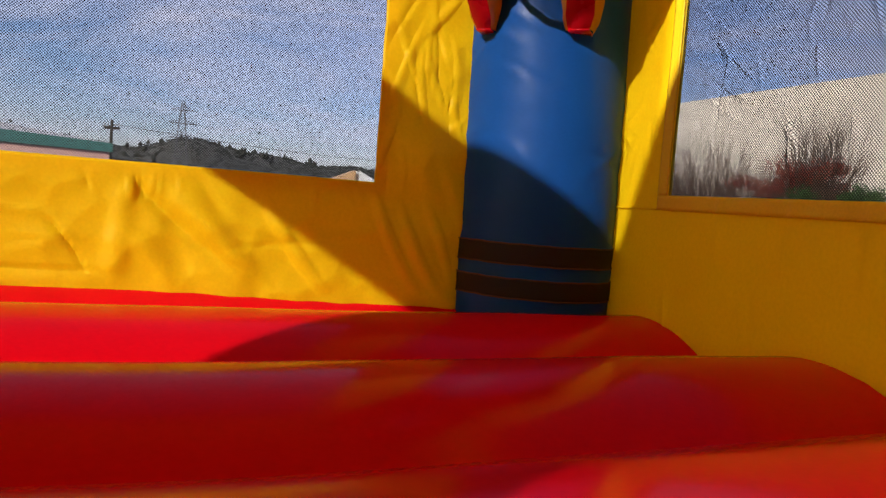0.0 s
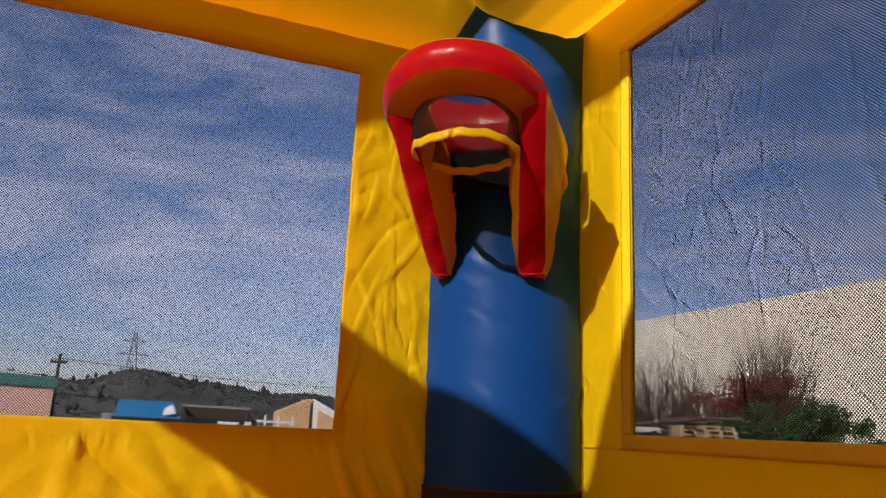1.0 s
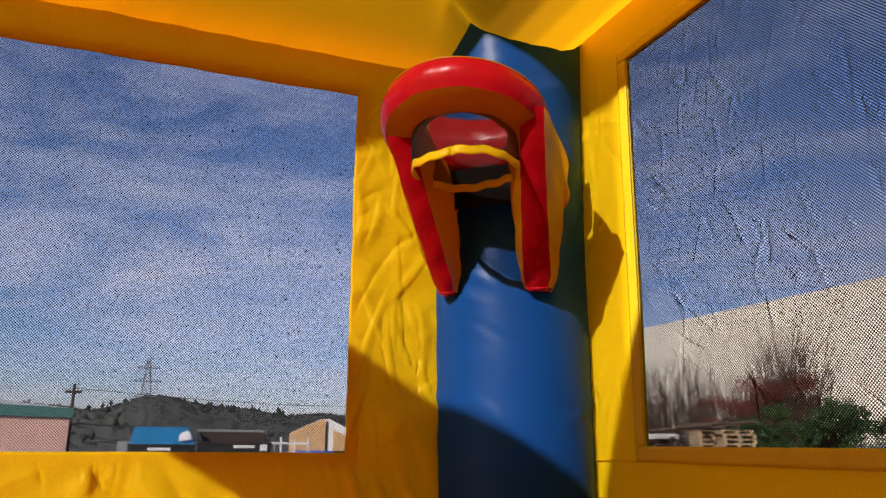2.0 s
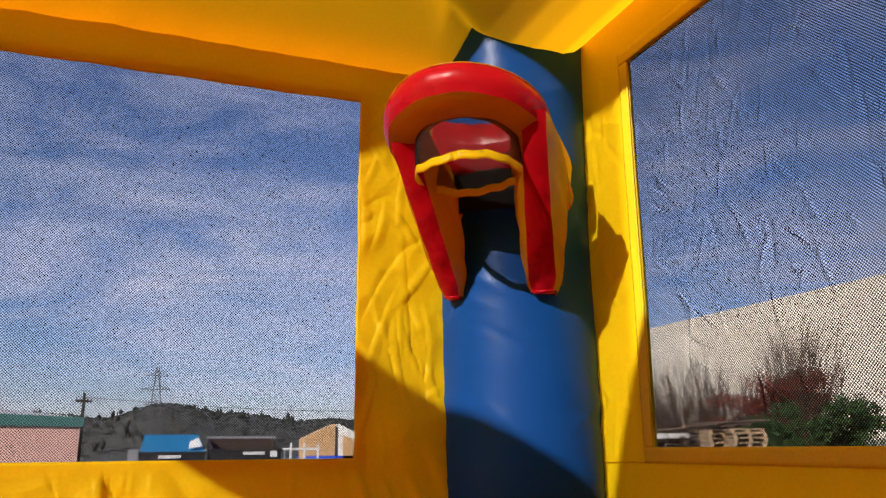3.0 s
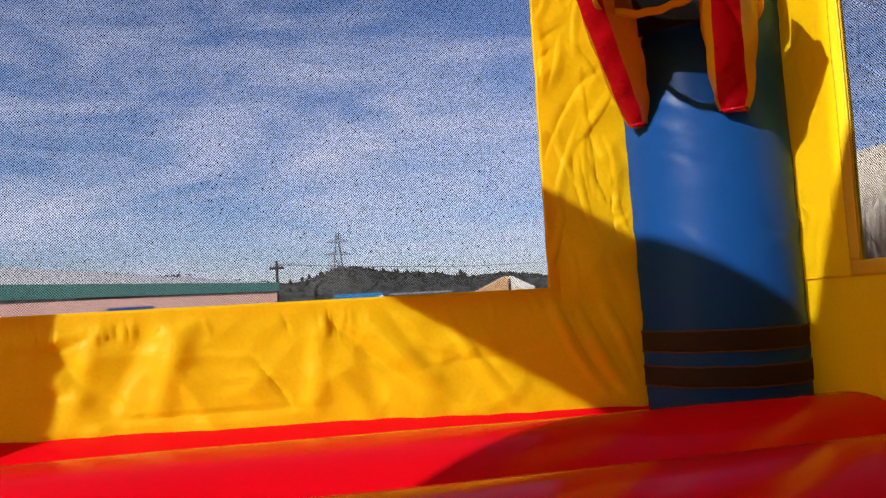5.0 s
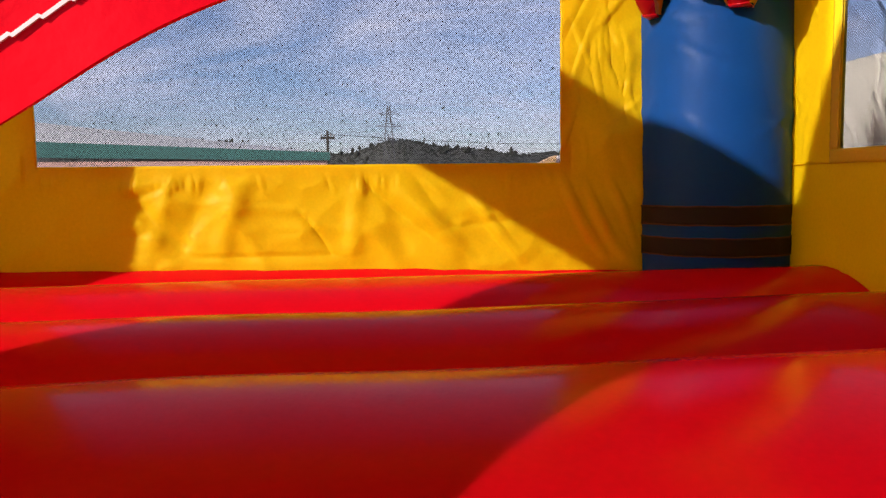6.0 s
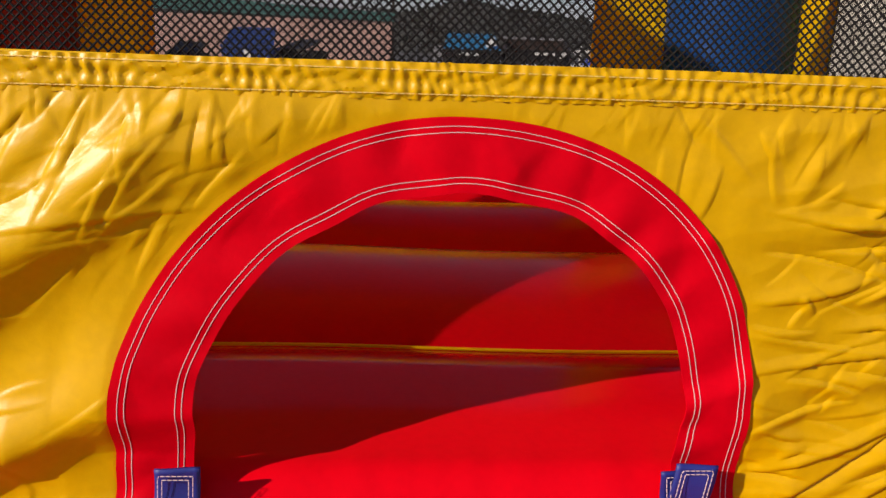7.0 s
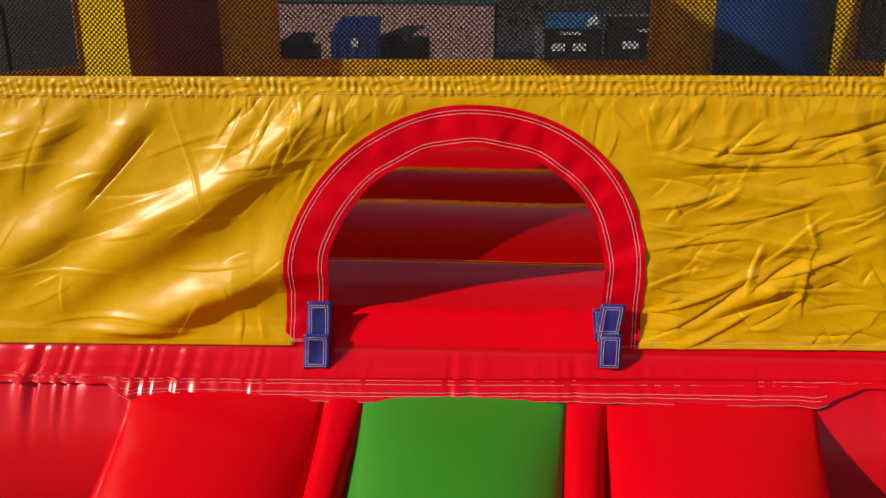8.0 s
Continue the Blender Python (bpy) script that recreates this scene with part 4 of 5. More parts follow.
def hoop_band(z_lo, z_hi, r_in, r_out, puff, which):
    """The faces of the ring: the outer wall, or the rest of its padded section."""
    line = horseshoe()
    V, F = [], []
    n = len(line)
    prof = []
    if which == "outer":
        for k in range(9):
            t = k / 8
            prof.append((r_out + puff * math.sin(math.pi * t), z_lo + (z_hi - z_lo) * t))
    else:
        for k in range(7):
            t = k / 6
            prof.append((r_out + (r_in - r_out) * t, z_hi + 0.5 * puff * math.sin(math.pi * t)))
        for k in range(1, 7):
            t = k / 6
            prof.append((r_in - 0.7 * puff * math.sin(math.pi * t), z_hi + (z_lo - z_hi) * t))
        for k in range(1, 7):
            t = k / 6
            prof.append((r_in + (r_out - r_in) * t, z_lo - 0.8 * puff * math.sin(math.pi * t)))
    for i, (o, a) in enumerate(line):
        o0, a0 = line[max(0, i - 1)]
        o1, a1 = line[min(n - 1, i + 1)]
        d = Vector((o1 - o0, a1 - a0)).normalized()
        nrm = Vector((-d.y, d.x)) * -1
        wr = 0.0008 * math.sin(i * 0.9) + 0.0014 * math.sin(i * 0.43 + 0.4) ** 2
        for r, z in prof:
            V.append(hoop_point(o + nrm.x * (r + wr), a + nrm.y * (r + wr), z + wr + 0.29 * (o + nrm.x * r - C_OUT)))
    m = len(prof)
    for i in range(n - 1):
        for k in range(m - 1):
            F.append((i * m + k, (i + 1) * m + k, (i + 1) * m + k + 1, i * m + k + 1))
    return V, F


Z_H0, Z_H1 = 1.880, 1.972
part("ring_face", hoop_band(Z_H0, Z_H1, -0.085, 0.030, 0.016, "outer"), HOOP_RED, hoop, "glossy red outer face of the ring")
part("ring_pad", hoop_band(Z_H0, Z_H1, -0.085, 0.030, 0.016, "rest"), ORANGE, hoop, "orange-yellow underside and inside of the ring")


def ring_seam(z):
    """Line of the piping along the outer rim of the ring."""
    line, pts = horseshoe(), []
    for i, (o, a) in enumerate(line):
        o0, a0 = line[max(0, i - 1)]
        o1, a1 = line[min(len(line) - 1, i + 1)]
        d = Vector((o1 - o0, a1 - a0)).normalized()
        o, a = o + d.y * 0.032, a - d.x * 0.032
        pts.append(hoop_point(o, a, z + 0.29 * (o - C_OUT)))
    return pts


part("piping", tube(ring_seam(Z_H1 + 0.001), 0.0024, 6), ORANGE, hoop, "orange piping along the rim of the ring")


def hoop_leg(sgn):
    """Inflated gusset from the ring's side down to the column: yellow cheeks and a red front edge."""
    face_v, face_f, cheek = [], [], []
    n = 26
    for k in range(n + 1):
        t = k / n
        z = Z_H0 + 0.05 - (Z_H0 + 0.05 - 1.478) * t
        out = 0.80 - (0.80 - 0.310) * t ** 1.1
        back = 0.27 - 0.04 * t
        across = 0.200 - 0.022 * t if sgn < 0 else 0.232 - 0.080 * t
        half = 0.040 * (1 - 0.18 * t if sgn < 0 else 0.90 + 0.30 * t) * (1 - max(0, t - 0.93) / 0.07 * 0.25)
        puff = (0.030 if sgn < 0 else 0.014) * math.sin(math.pi * min(1, 0.12 + 0.85 * t)) + 0.004
        cheek.append((z, out, back, across, half, puff))
    V1, F1, V2, F2 = [], [], [], []
    m = 7
    for z, out, back, across, half, puff in cheek:
        for j in range(m):
            s = -1 + 2 * j / (m - 1)
            wr = 0.0022 * math.sin(z * 61 + 2 * s + sgn) + 0.0018 * abs(math.sin(z * 33 + sgn))
            V1.append(hoop_point(out + 0.010 * (1 - s * s) + wr, sgn * (across + (half + 0.4 * wr) * s), z))
    for k in range(n):
        for j in range(m - 1):
            a = k * m + j
            F1.append((a, a + 1, a + m + 1, a + m))
    mm = 8
    for side in (-1, 1):
        o0 = len(V2)
        for k, (z, out, back, across, half, puff) in enumerate(cheek):
            for j in range(mm):
                t = j / (mm - 1)
                V2.append(hoop_point(out + (back - out) * t, sgn * (across + side * (half + ((0.080 * (1 - k / n) ** 0.8 + 0.010 if sgn * side * sgn < 0 < sgn else puff) + 0.004 * math.sin(z * 47 + 5 * t)) * math.sin(math.pi * t) ** 0.8)), z))
        for k in range(n):
            for j in range(mm - 1):
                a = o0 + k * mm + j
                F2.append((a, a + 1, a + mm + 1, a + mm))
    part("leg_edge", (V1, F1), HOOP_RED, hoop, "red front edge of the padded leg")
    part("leg_cheek", (V2, F2), ORANGE, hoop, "yellow sides of the padded leg")
    z, out, back, across, half, puff = cheek[-1]
    cap = [hoop_point(out + 0.010, sgn * (across - half), z), hoop_point(out + 0.010, sgn * (across + half), z), hoop_point(back, sgn * (across + half), z), hoop_point(back, sgn * (across - half), z)]
    part("leg_tip", (cap + [(p[0], p[1], p[2] - 0.006) for p in cap], [(0, 1, 2, 3), (4, 7, 6, 5), (0, 4, 5, 1), (1, 5, 6, 2), (2, 6, 7, 3), (3, 7, 4, 0)]), HOOP_RED, hoop)


hoop_leg(-1)
hoop_leg(1)


# red inner side of the ring against the column
def back_pad(a, b):
    s2, q = 2 * a - 1, b * 2 * np.pi
    o = 0.360 + 0.03 * s2 ** 2 + 0.060 * np.cos(q)
    return np.array([hoop_point(oo, 0.205 * ss, 2.000 + 0.03 * ss * ss + 0.100 * math.sin(qq) + 0.002 * math.sin(ss * 21)) for oo, ss, qq in zip(o, s2, q)])


part("back_pad", sheet(24, 18, back_pad), HOOP_RED, hoop, "red inner side of the ring against the column")

# net bag under the ring, with its yellow hem
RB = R_HOOP - 0.056


def bag(u, v, w):
    q = u / RB
    r = RB + w
    o, a = C_OUT + r * np.cos(q), r * np.sin(q)
    return np.stack([HC.x + HD.x * o + HP.x * a, HC.y + HD.y * o + HP.y * a, v + 0.0 * q], 1)


BAG_H = 0.080
part("bag_net", netting(2 * math.pi * RB, BAG_H + 0.03, lambda u, v, w: bag(u, Z_H0 - BAG_H + v, w), flat_wave(0.004, 44), seg=0.02, pitch=0.0080, width=0.0021), NET, hoop, "black net bag", smooth=False)


# added net under the pad, only to keep sun off the column there
def shade_net_place(u, v, w):
    q, r = u / 0.39 - 0.52, 0.39 + w
    o, a = r * np.cos(q), r * np.sin(q)
    return np.stack([HC.x + HD.x * o + HP.x * a, HC.y + HD.y * o + HP.y * a, 1.765 + v], 1)


part("column_shade_net", netting(0.406, 0.165, shade_net_place, flat_wave(0.004, 45), seg=0.02, pitch=0.0058, width=0.0036), NET, hoop, "added dense black netting that shades the column below the pad", smooth=False)


def bag_hem(a, b):
    return bag(a * 2 * np.pi * RB, Z_H0 - BAG_H - 0.024 + 0.026 * b + 0.006 * np.sin(a * 19) + 0.003 * np.sin(a * 83), 0.002 + 0.002 * np.sin(a * 60))


thick(part("bag_hem", sheet(64, 3, bag_hem), YELLOW, hoop, "yellow hem of the net bag"), 0.004)


# ---- entrance ramp ----
ramp = thing("entrance_ramp", "red and green inflated entrance ramp below the doorway", "ramp", at=(0, 0, 0))


def ramp_section(name, x0, x1, mat, rise, label, inset=0.0, spread=-0.20):
    def pts(a, b):
        s = 2 * a - 1
        y = -0.062 - 1.25 * b ** 1.25
        mid = 0.02
        wide = 1 + spread * b
        x = mid + ((x0 + x1) / 2 - mid + (x1 - x0) / 2 * s) * wide
        crown = np.clip(1 - np.abs(s) ** 2.6, 0, 1) ** 0.5
        along_b = 0.18 + 0.82 * np.sin(np.clip(b * 2.4, 0, 1) * np.pi / 2)
        z = 0.403 - 0.42 * b + rise * crown * along_b - inset
        z = np.where((a == 0) | (a == 1), z - 0.06, z)
        return np.stack([x, y + SKEW * x, np.maximum(z, 0.004)], 1)
    return part(name, sheet(36, 50, pts), mat, ramp, label)


ramp_section("cushion", -0.655, -0.243, RED, 0.085, "red cushion")
ramp_section("tube", -0.255, -0.170, RED, 0.070, "narrow red tube")
ramp_section("cushion", -0.186, 0.232, GREEN, 0.092, "green cushion")
ramp_section("tube", 0.218, 0.300, RED, 0.070, "narrow red tube")
ramp_section("cushion", 0.288, 0.705, RED, 0.085, "red cushion")

# ---- outside: the cream warehouse ----
def gz(x, y):
    return float(ground_z(np.array([float(x)]), np.array([float(y)]))[0])


warehouse = thing("warehouse", "long cream stucco warehouse with a flat roofline", "building", at=(32, 0, 0))
part("wall", box(0, 0.3, -30, 75, -1.3, 8.45), WHITE_WALL, warehouse, smooth=False)
part("side_wall", box(0, 30, 75, 75.3, -1.3, 8.45), WHITE_WALL, warehouse, smooth=False)
part("roof", box(0.3, 30, -30, 75.0, 8.2, 8.40), ROOF_METAL, warehouse, smooth=False)
part("coping", box(0.0, 0.40, -30, 75.4, 8.452, 8.60), WHITE_WALL, warehouse, "thin cream coping", smooth=False)
for yy in range(-24, 75, 8):
    part("pilaster", box(-0.05, 0.0, yy, yy + 0.12, -1.3, 8.45), WHITE_WALL, warehouse, smooth=False)


# ---- plants by the warehouse ----
def leaves(n, centre, size, leaf, seed, hollow=0.35, squash=1.0):
    """Many small leaf blades filling a lumpy crown."""
    r = np.random.RandomState(seed)
    lumps = [(np.array(centre) + (r.rand(3) - 0.5) * np.array(size) * 1.1, np.array(size) * r.uniform(0.22, 0.42)) for k in range(11)]
    V, F = [], []
    for k in range(n):
        c, sz = lumps[r.randint(len(lumps))]
        d = r.normal(size=3)
        d /= np.linalg.norm(d)
        p = c + d * sz * (hollow + (1 - hollow) * r.rand() ** 0.5)
        a = r.normal(size=3)
        a /= np.linalg.norm(a)
        b = np.cross(a, r.normal(size=3))
        b /= np.linalg.norm(b) + 1e-9
        s = leaf * r.uniform(0.6, 1.4)
        o = len(V)
        V += [p - a * s, p + b * s * 0.45, p + a * s, p - b * s * 0.45]
        F.append((o, o + 1, o + 2, o + 3))
    return V, F


def limbs(base, height, spread, n_main, depth, r0, seed, up=0.75):
    """Tapered branching twigs from the ground."""
    r = random.Random(seed)
    parts = []

    def grow(p, d, length, rad, level):
        q, pts, rads = Vector(p), [Vector(p)], [rad]
        for k in range(4):
            d = (d + Vector((r.uniform(-1, 1), r.uniform(-1, 1), r.uniform(-0.3, 0.8))) * 0.22).normalized()
            q = q + d * (length / 4)
            pts.append(q.copy())
            rads.append(rad * (1 - 0.18 * (k + 1)))
        parts.append(tube(pts, rads, 5 if level < 1 else 3))
        if level < depth:
            for k in range(r.randint(3, 4)):
                j = r.randint(1, 4)
                nd = (d + Vector((r.uniform(-1, 1), r.uniform(-1, 1), r.uniform(-0.2, 0.6))) * 0.8).normalized()
                grow(pts[j], nd, length * r.uniform(0.45, 0.7), rads[j] * 0.55, level + 1)
    for k in range(n_main):
        d = Vector((r.uniform(-1, 1) * spread, r.uniform(-1, 1) * spread, up)).normalized()
        grow((base[0] + r.uniform(-0.2, 0.2), base[1] + r.uniform(-0.2, 0.2), base[2] - 0.05), d, height * r.uniform(0.4, 0.6), r0, 0)
    return join(*parts)


def bush(name, label, x, y, height, size, leaf_mat, n, leaf, seed, stems=6, depth=2, spread=0.5, r0=0.05, twig=BARK):
    th = thing(name, label, "bush", at=(x, y, gz(x, y)))
    part("stem", limbs((0, 0, 0), height, spread, stems, depth, r0, seed), twig, th)
    if n:
        part("crown", leaves(n, (0, 0, height * 0.55), size, leaf, seed + 1), leaf_mat, th, smooth=False)
    return th


def twig_fan(height, width, n, shoots, rad, seed, lean=0.0):
    """A bare shrub: many thin upright stems that spread like a fan, each with finer side shoots."""
    r = random.Random(seed)
    parts = []

    def wand(p, d, length, rad0, bend):
        q, pts, rads = Vector(p), [Vector(p)], [rad0]
        for k in range(5):
            d = (d + Vector((r.uniform(-1, 1), r.uniform(-1, 1), r.uniform(-0.3, 0.6))) * bend).normalized()
            q = q + d * (length / 5)
            pts.append(q.copy())
            rads.append(rad0 * (1 - 0.17 * (k + 1)))
        parts.append(tube(pts, rads, 3))
        return pts, d
    for k in range(n):
        s = r.gauss(0, 0.42)
        x = s * width * 0.35
        d = Vector((s * 0.32 * width / height + lean * 0.71, s * -0.32 * width / height - lean * 0.70 + r.uniform(-0.2, 0.2), 1)).normalized()
        pts, end = wand((x * 0.71 + r.uniform(-0.3, 0.3), -x * 0.70 + r.uniform(-0.3, 0.3), -0.05), d, height * r.uniform(0.45, 1.0) * (1 - 0.25 * min(1, abs(s))), rad * r.uniform(0.6, 1.2), 0.10)
        for j in range(shoots):
            a = r.randint(1, 4)
            nd = (end + Vector((r.uniform(-1, 1), r.uniform(-1, 1), r.uniform(0.1, 0.7))) * 0.55).normalized()
            wand(pts[a], nd, height * r.uniform(0.12, 0.32), rad * 0.5, 0.16)
    return join(*parts)


def flat_bush(name, label, x, y, size, leaf_mat, n, leaf, seed, lumps=26):
    """A low broad bush: many small lumps of leaves side by side, with gaps and an uneven top."""
    th = thing(name, label, "bush", at=(x, y, gz(x, y)))
    r = np.random.RandomState(seed)
    part("stem", limbs((0, 0, 0), size[2] * 0.9, 0.8, 7, 2, 0.05, seed), BARK, th)
    wide, deep, tall = size
    sets = []
    for k in range(lumps):
        a, b = r.uniform(-0.5, 0.5), r.uniform(-0.5, 0.5)
        h = tall * (1 - 0.35 * (2 * abs(a)) ** 3) * r.uniform(0.40, 0.88)
        c = (a * wide * 0.71 + b * deep * 0.7, -a * wide * 0.70 + b * deep * 0.71, h)
        sets.append(leaves(n // lumps, c, (0.85, 0.85, 0.62), leaf, seed + 3 * k + 1, 0.15))
    part("crown", join(*sets), leaf_mat, th, smooth=False)
    return th


flat_bush("green_bush", "broad dark green bush beside the pallets", 23.8, 23.0, (6.2, 3.0, 3.75), LEAF_GREEN, 34000, 0.060, 1, 46)
flat_bush("pale_shrub", "low pale grey-green shrub beside the green bush", 24.2, 20.0, (2.2, 1.5, 2.5), LEAF_PALE, 5000, 0.05, 201, 10)
for x, y, h, w, tw, n_leaf, size, low, seed, label in ((27.1, 27.7, 7.8, 2.2, 170, 4600, (2.2, 2.6, 1.4), 4.2, 5, "tall brown half-bare bush with red leaves low down"),
                                                       (27.2, 30.1, 5.8, 3.6, 100, 5600, (3.0, 3.0, 1.2), 3.45, 9, "low reddish-brown bush against the cream wall")):
    red = thing("red_bush", label, "bush", "red-leaved bushes", at=(x, y, gz(x, y)))
    part("stem", twig_fan(h, w, tw, 6, 0.032, seed, 0.04), TWIG, red)
    part("crown", leaves(n_leaf, (0, 0, low), size, 0.058, seed + 1, 0.1), LEAF_RED, red, smooth=False)
for k, (x, y, h, w, n) in enumerate(((28.4, 32.4, 6.4, 2.6, 55), (28.8, 35.2, 7.4, 1.5, 100), (29.2, 38.6, 7.6, 3.4, 120), (29.4, 41.2, 8.2, 2.2, 60), (29.6, 44.2, 7.4, 2.6, 70), (29.3, 21.6, 3.2, 1.2, 12))):
    shrub = thing("bare_shrub", "thin shrub with dry grey-brown twigs", "bush", "bare shrubs", at=(x, y, gz(x, y)))
    part("stem", twig_fan(h, w, n, 6, 0.027, 60 + k), TWIG, shrub)
    part("crown", leaves(900, (0, 0, h * 0.42), (1.2, 1.6, h * 0.35), 0.045, 30 + k), LEAF_BROWN, shrub, smooth=False)


# ---- pallets and clutter on the yard ----
def bare_mesh(name, bm, mat):
    me = bpy.data.meshes.new(name)
    bm.to_mesh(me)
    bm.free()
    me.materials.append(mat)
    return me


RUNNER = bare_mesh("runner", box(-0.6, 0.6, -0.05, 0.05, 0.02, 0.11), WOOD)
SLAT = bare_mesh("slat", box(-0.05, 0.05, -0.5, 0.5, 0, 0.02), WOOD)


def pallet_stack(x, y, levels, turn, seed):
    th = thing("pallet_stack", "stack of pale wooden pallets on the yard", "pallets", "pallet stacks", at=(x, y, gz(x, y)), turn=turn)
    r = random.Random(seed)
    for k in range(levels):
        pal = new("pallet", RUNNER)
        pal.parent = th
        pal.location = (r.uniform(-0.04, 0.04), r.uniform(-0.04, 0.04), k * 0.145)
        for j in (-1, 1):
            run = new("runner", RUNNER)
            run.parent = pal
            run.location = (0, 0.45 * j, 0)
        for j in range(6):
            for z in (0.0, 0.11):
                sl = new("slat", SLAT)
                sl.parent = pal
                sl.location = (-0.55 + j * 0.22, 0, z)
    return th


pallet_stack(18.3, 21.0, 17, 60, 2)
pallet_stack(18.4, 22.3, 17, 66, 3)
pallet_stack(18.9, 24.6, 9, 50, 4)
loose = thing("loose_boards", "dark weathered boards lying on the pallet stacks", "boards", at=(18.3, 22.2, gz(18.3, 22.2) + 17 * 0.145 + 0.02))
for k in range(9):
    rr = random.Random(40 + k)
    cx, cy, a = rr.uniform(-0.4, 0.4), rr.uniform(-0.5, 0.5), radians(rr.uniform(55, 110))
    d = Vector((math.cos(a), math.sin(a), rr.uniform(-0.02, 0.02))) * rr.uniform(1.0, 1.7)
    part("board", tube([Vector((cx, cy, 0.03 + 0.02 * k)) - d, Vector((cx, cy, 0.03 + 0.02 * k)) + d], 0.05, 4), BARK, loose, smooth=False)
pile = thing("scrap_pile", "dark heap of scrap lumber and cables with a white board", "scrap", at=(18.6, 25.6, gz(18.6, 25.6)))
for k in range(44):
    r = random.Random(70 + k)
    L = r.uniform(0.8, 2.0)
    a, c = r.uniform(0, math.pi), Vector((r.uniform(-0.6, 0.6), r.uniform(-1.6, 1.2), r.uniform(0.05, 2.75) * (1 - 0.25 * r.random())))
    d = Vector((math.cos(a), math.sin(a), r.uniform(-0.15, 0.15))) * L / 2
    part("plank", tube([c - d, c + d], 0.06, 4), BARK if k % 4 else WOOD, pile, smooth=False)
part("board", box(-0.7, 0.5, -0.9, 0.8, 2.20, 2.38, 0.02), WHITE, pile, "white board on the heap", smooth=False)

# ---- the low pink building ----
pink = thing("pink_building", "low pink block building with teal fascia and pale ribbed roof", "building", at=(-2.4, 46.0, 0), turn=185.5)
part("wall", box(0, 40, -0.3, 0, -1.4, 2.15), PINK, pink, smooth=False)
part("end_wall", box(0.0, 0.3, -12, -0.3, -1.4, 2.15), PINK, pink, smooth=False)


def wedge(x0, x1, y0, y1, lo0, lo1, hi0, hi1):
    """A long slab whose lower and upper edges climb from x0 to x1."""
    V = [(x, y, z) for x, lo, hi in ((x0, lo0, hi0), (x1, lo1, hi1)) for y in (y0, y1) for z in (lo, hi)]
    return V, [(0, 1, 3, 2), (4, 6, 7, 5), (0, 4, 5, 1), (2, 3, 7, 6), (1, 5, 7, 3), (0, 2, 6, 4)]


part("fascia", wedge(-0.15, 40, -0.2, 0.14, 2.15, 2.75, 2.62, 4.2), GREEN_FASCIA, pink, "teal metal fascia", smooth=False)


def ribbed(a, b):
    x = -0.2 + 40.4 * a
    lo = 2.62 + 1.58 * a
    hi = lo + 0.10 + 2.75 * a
    return np.stack([x, 0.05 - 3.0 * b, lo + (hi - lo) * b + 0.015 * (np.sin(x * 14) > 0.3)], 1)


part("roof", sheet(900, 2, ribbed), ROOF_METAL, pink, "pale ribbed metal roof", smooth=False)
bush("roadside_tree", "dark rounded tree behind the pink building", -14.5, 68, 7.2, (6, 4, 2.6), WOODS, 1200, 0.25, 77)


# ---- bins, dumpsters, shed ----
def dumpster(x, y, w, h, depth, lid, label, bars, turn=0.0, lid_up=0.25, body=BLACK_STEEL, lidless=False):
    z0 = gz(x, y)
    th = thing("dumpster", label, "dumpster", "dumpsters", at=(x, y, z0), turn=turn)
    top = h - z0
    part("body", box(-w / 2, w / 2, 0, depth, 0.12, top - 0.32, 0.04), body, th, smooth=False)
    part("rim", box(-w / 2 - 0.05, w / 2 + 0.05, -0.05, 0.06, top - 0.36, top - 0.27, 0.02), body, th, smooth=False)
    if lidless:
        part("back_panel", box(-w / 2, w / 2, depth - 0.08, depth, top - 0.32, top + 0.10), BROWN_STEEL, th, "rust-brown inside of the back", smooth=False)
        part("back_rim", box(-w / 2 - 0.04, w / 2 + 0.04, depth - 0.10, depth + 0.04, top + 0.10, top + 0.19, 0.02), GALV, th, "pale grey back rim", smooth=False)
        for sx in (-1, 1):
            V = [(sx * (w / 2 - d), yy, zz) for d in (0.0, 0.06) for yy, zz in ((0.0, top - 0.32), (depth, top - 0.32), (depth, top + 0.12), (0.0, top - 0.26))]
            part("side_panel", (V, [(0, 1, 2, 3), (7, 6, 5, 4), (0, 4, 5, 1), (1, 5, 6, 2), (2, 6, 7, 3), (3, 7, 4, 0)]), body, th, smooth=False)
    else:
        V = [(-w / 2, 0.0, top - 0.32), (w / 2, 0.0, top - 0.32), (w / 2 - 0.15, depth * 0.9, top + lid_up - 0.25), (-w / 2 + 0.15, depth * 0.9, top + lid_up - 0.25)]
        V += [(v[0], v[1], v[2] + 0.05) for v in V]
        part("lid", (V, [(0, 3, 2, 1), (4, 5, 6, 7), (0, 1, 5, 4), (1, 2, 6, 5), (2, 3, 7, 6), (3, 0, 4, 7)]), lid, th, smooth=False)
    for k in range(5):
        part("rib", box(-w / 2 + w * (k + 0.5) / 5 - 0.04, -w / 2 + w * (k + 0.5) / 5 + 0.04, -0.04, 0.0, 0.15, top - 0.4), body, th, smooth=False)
    for sx in (-1, 1):
        part("caster", tube([(sx * (w / 2 - 0.2), 0.1, 0.09), (sx * (w / 2 - 0.2), 0.2, 0.09)], 0.09, 10), BLACK_STEEL, th)
    for bx, bz, bw, bh in bars:
        part("label_plate", box(bx - bw / 2, bx + bw / 2, -0.062, -0.052, top + bz - bh / 2, top + bz + bh / 2), WHITE, th, "white label with unreadable print", smooth=False)
    return th


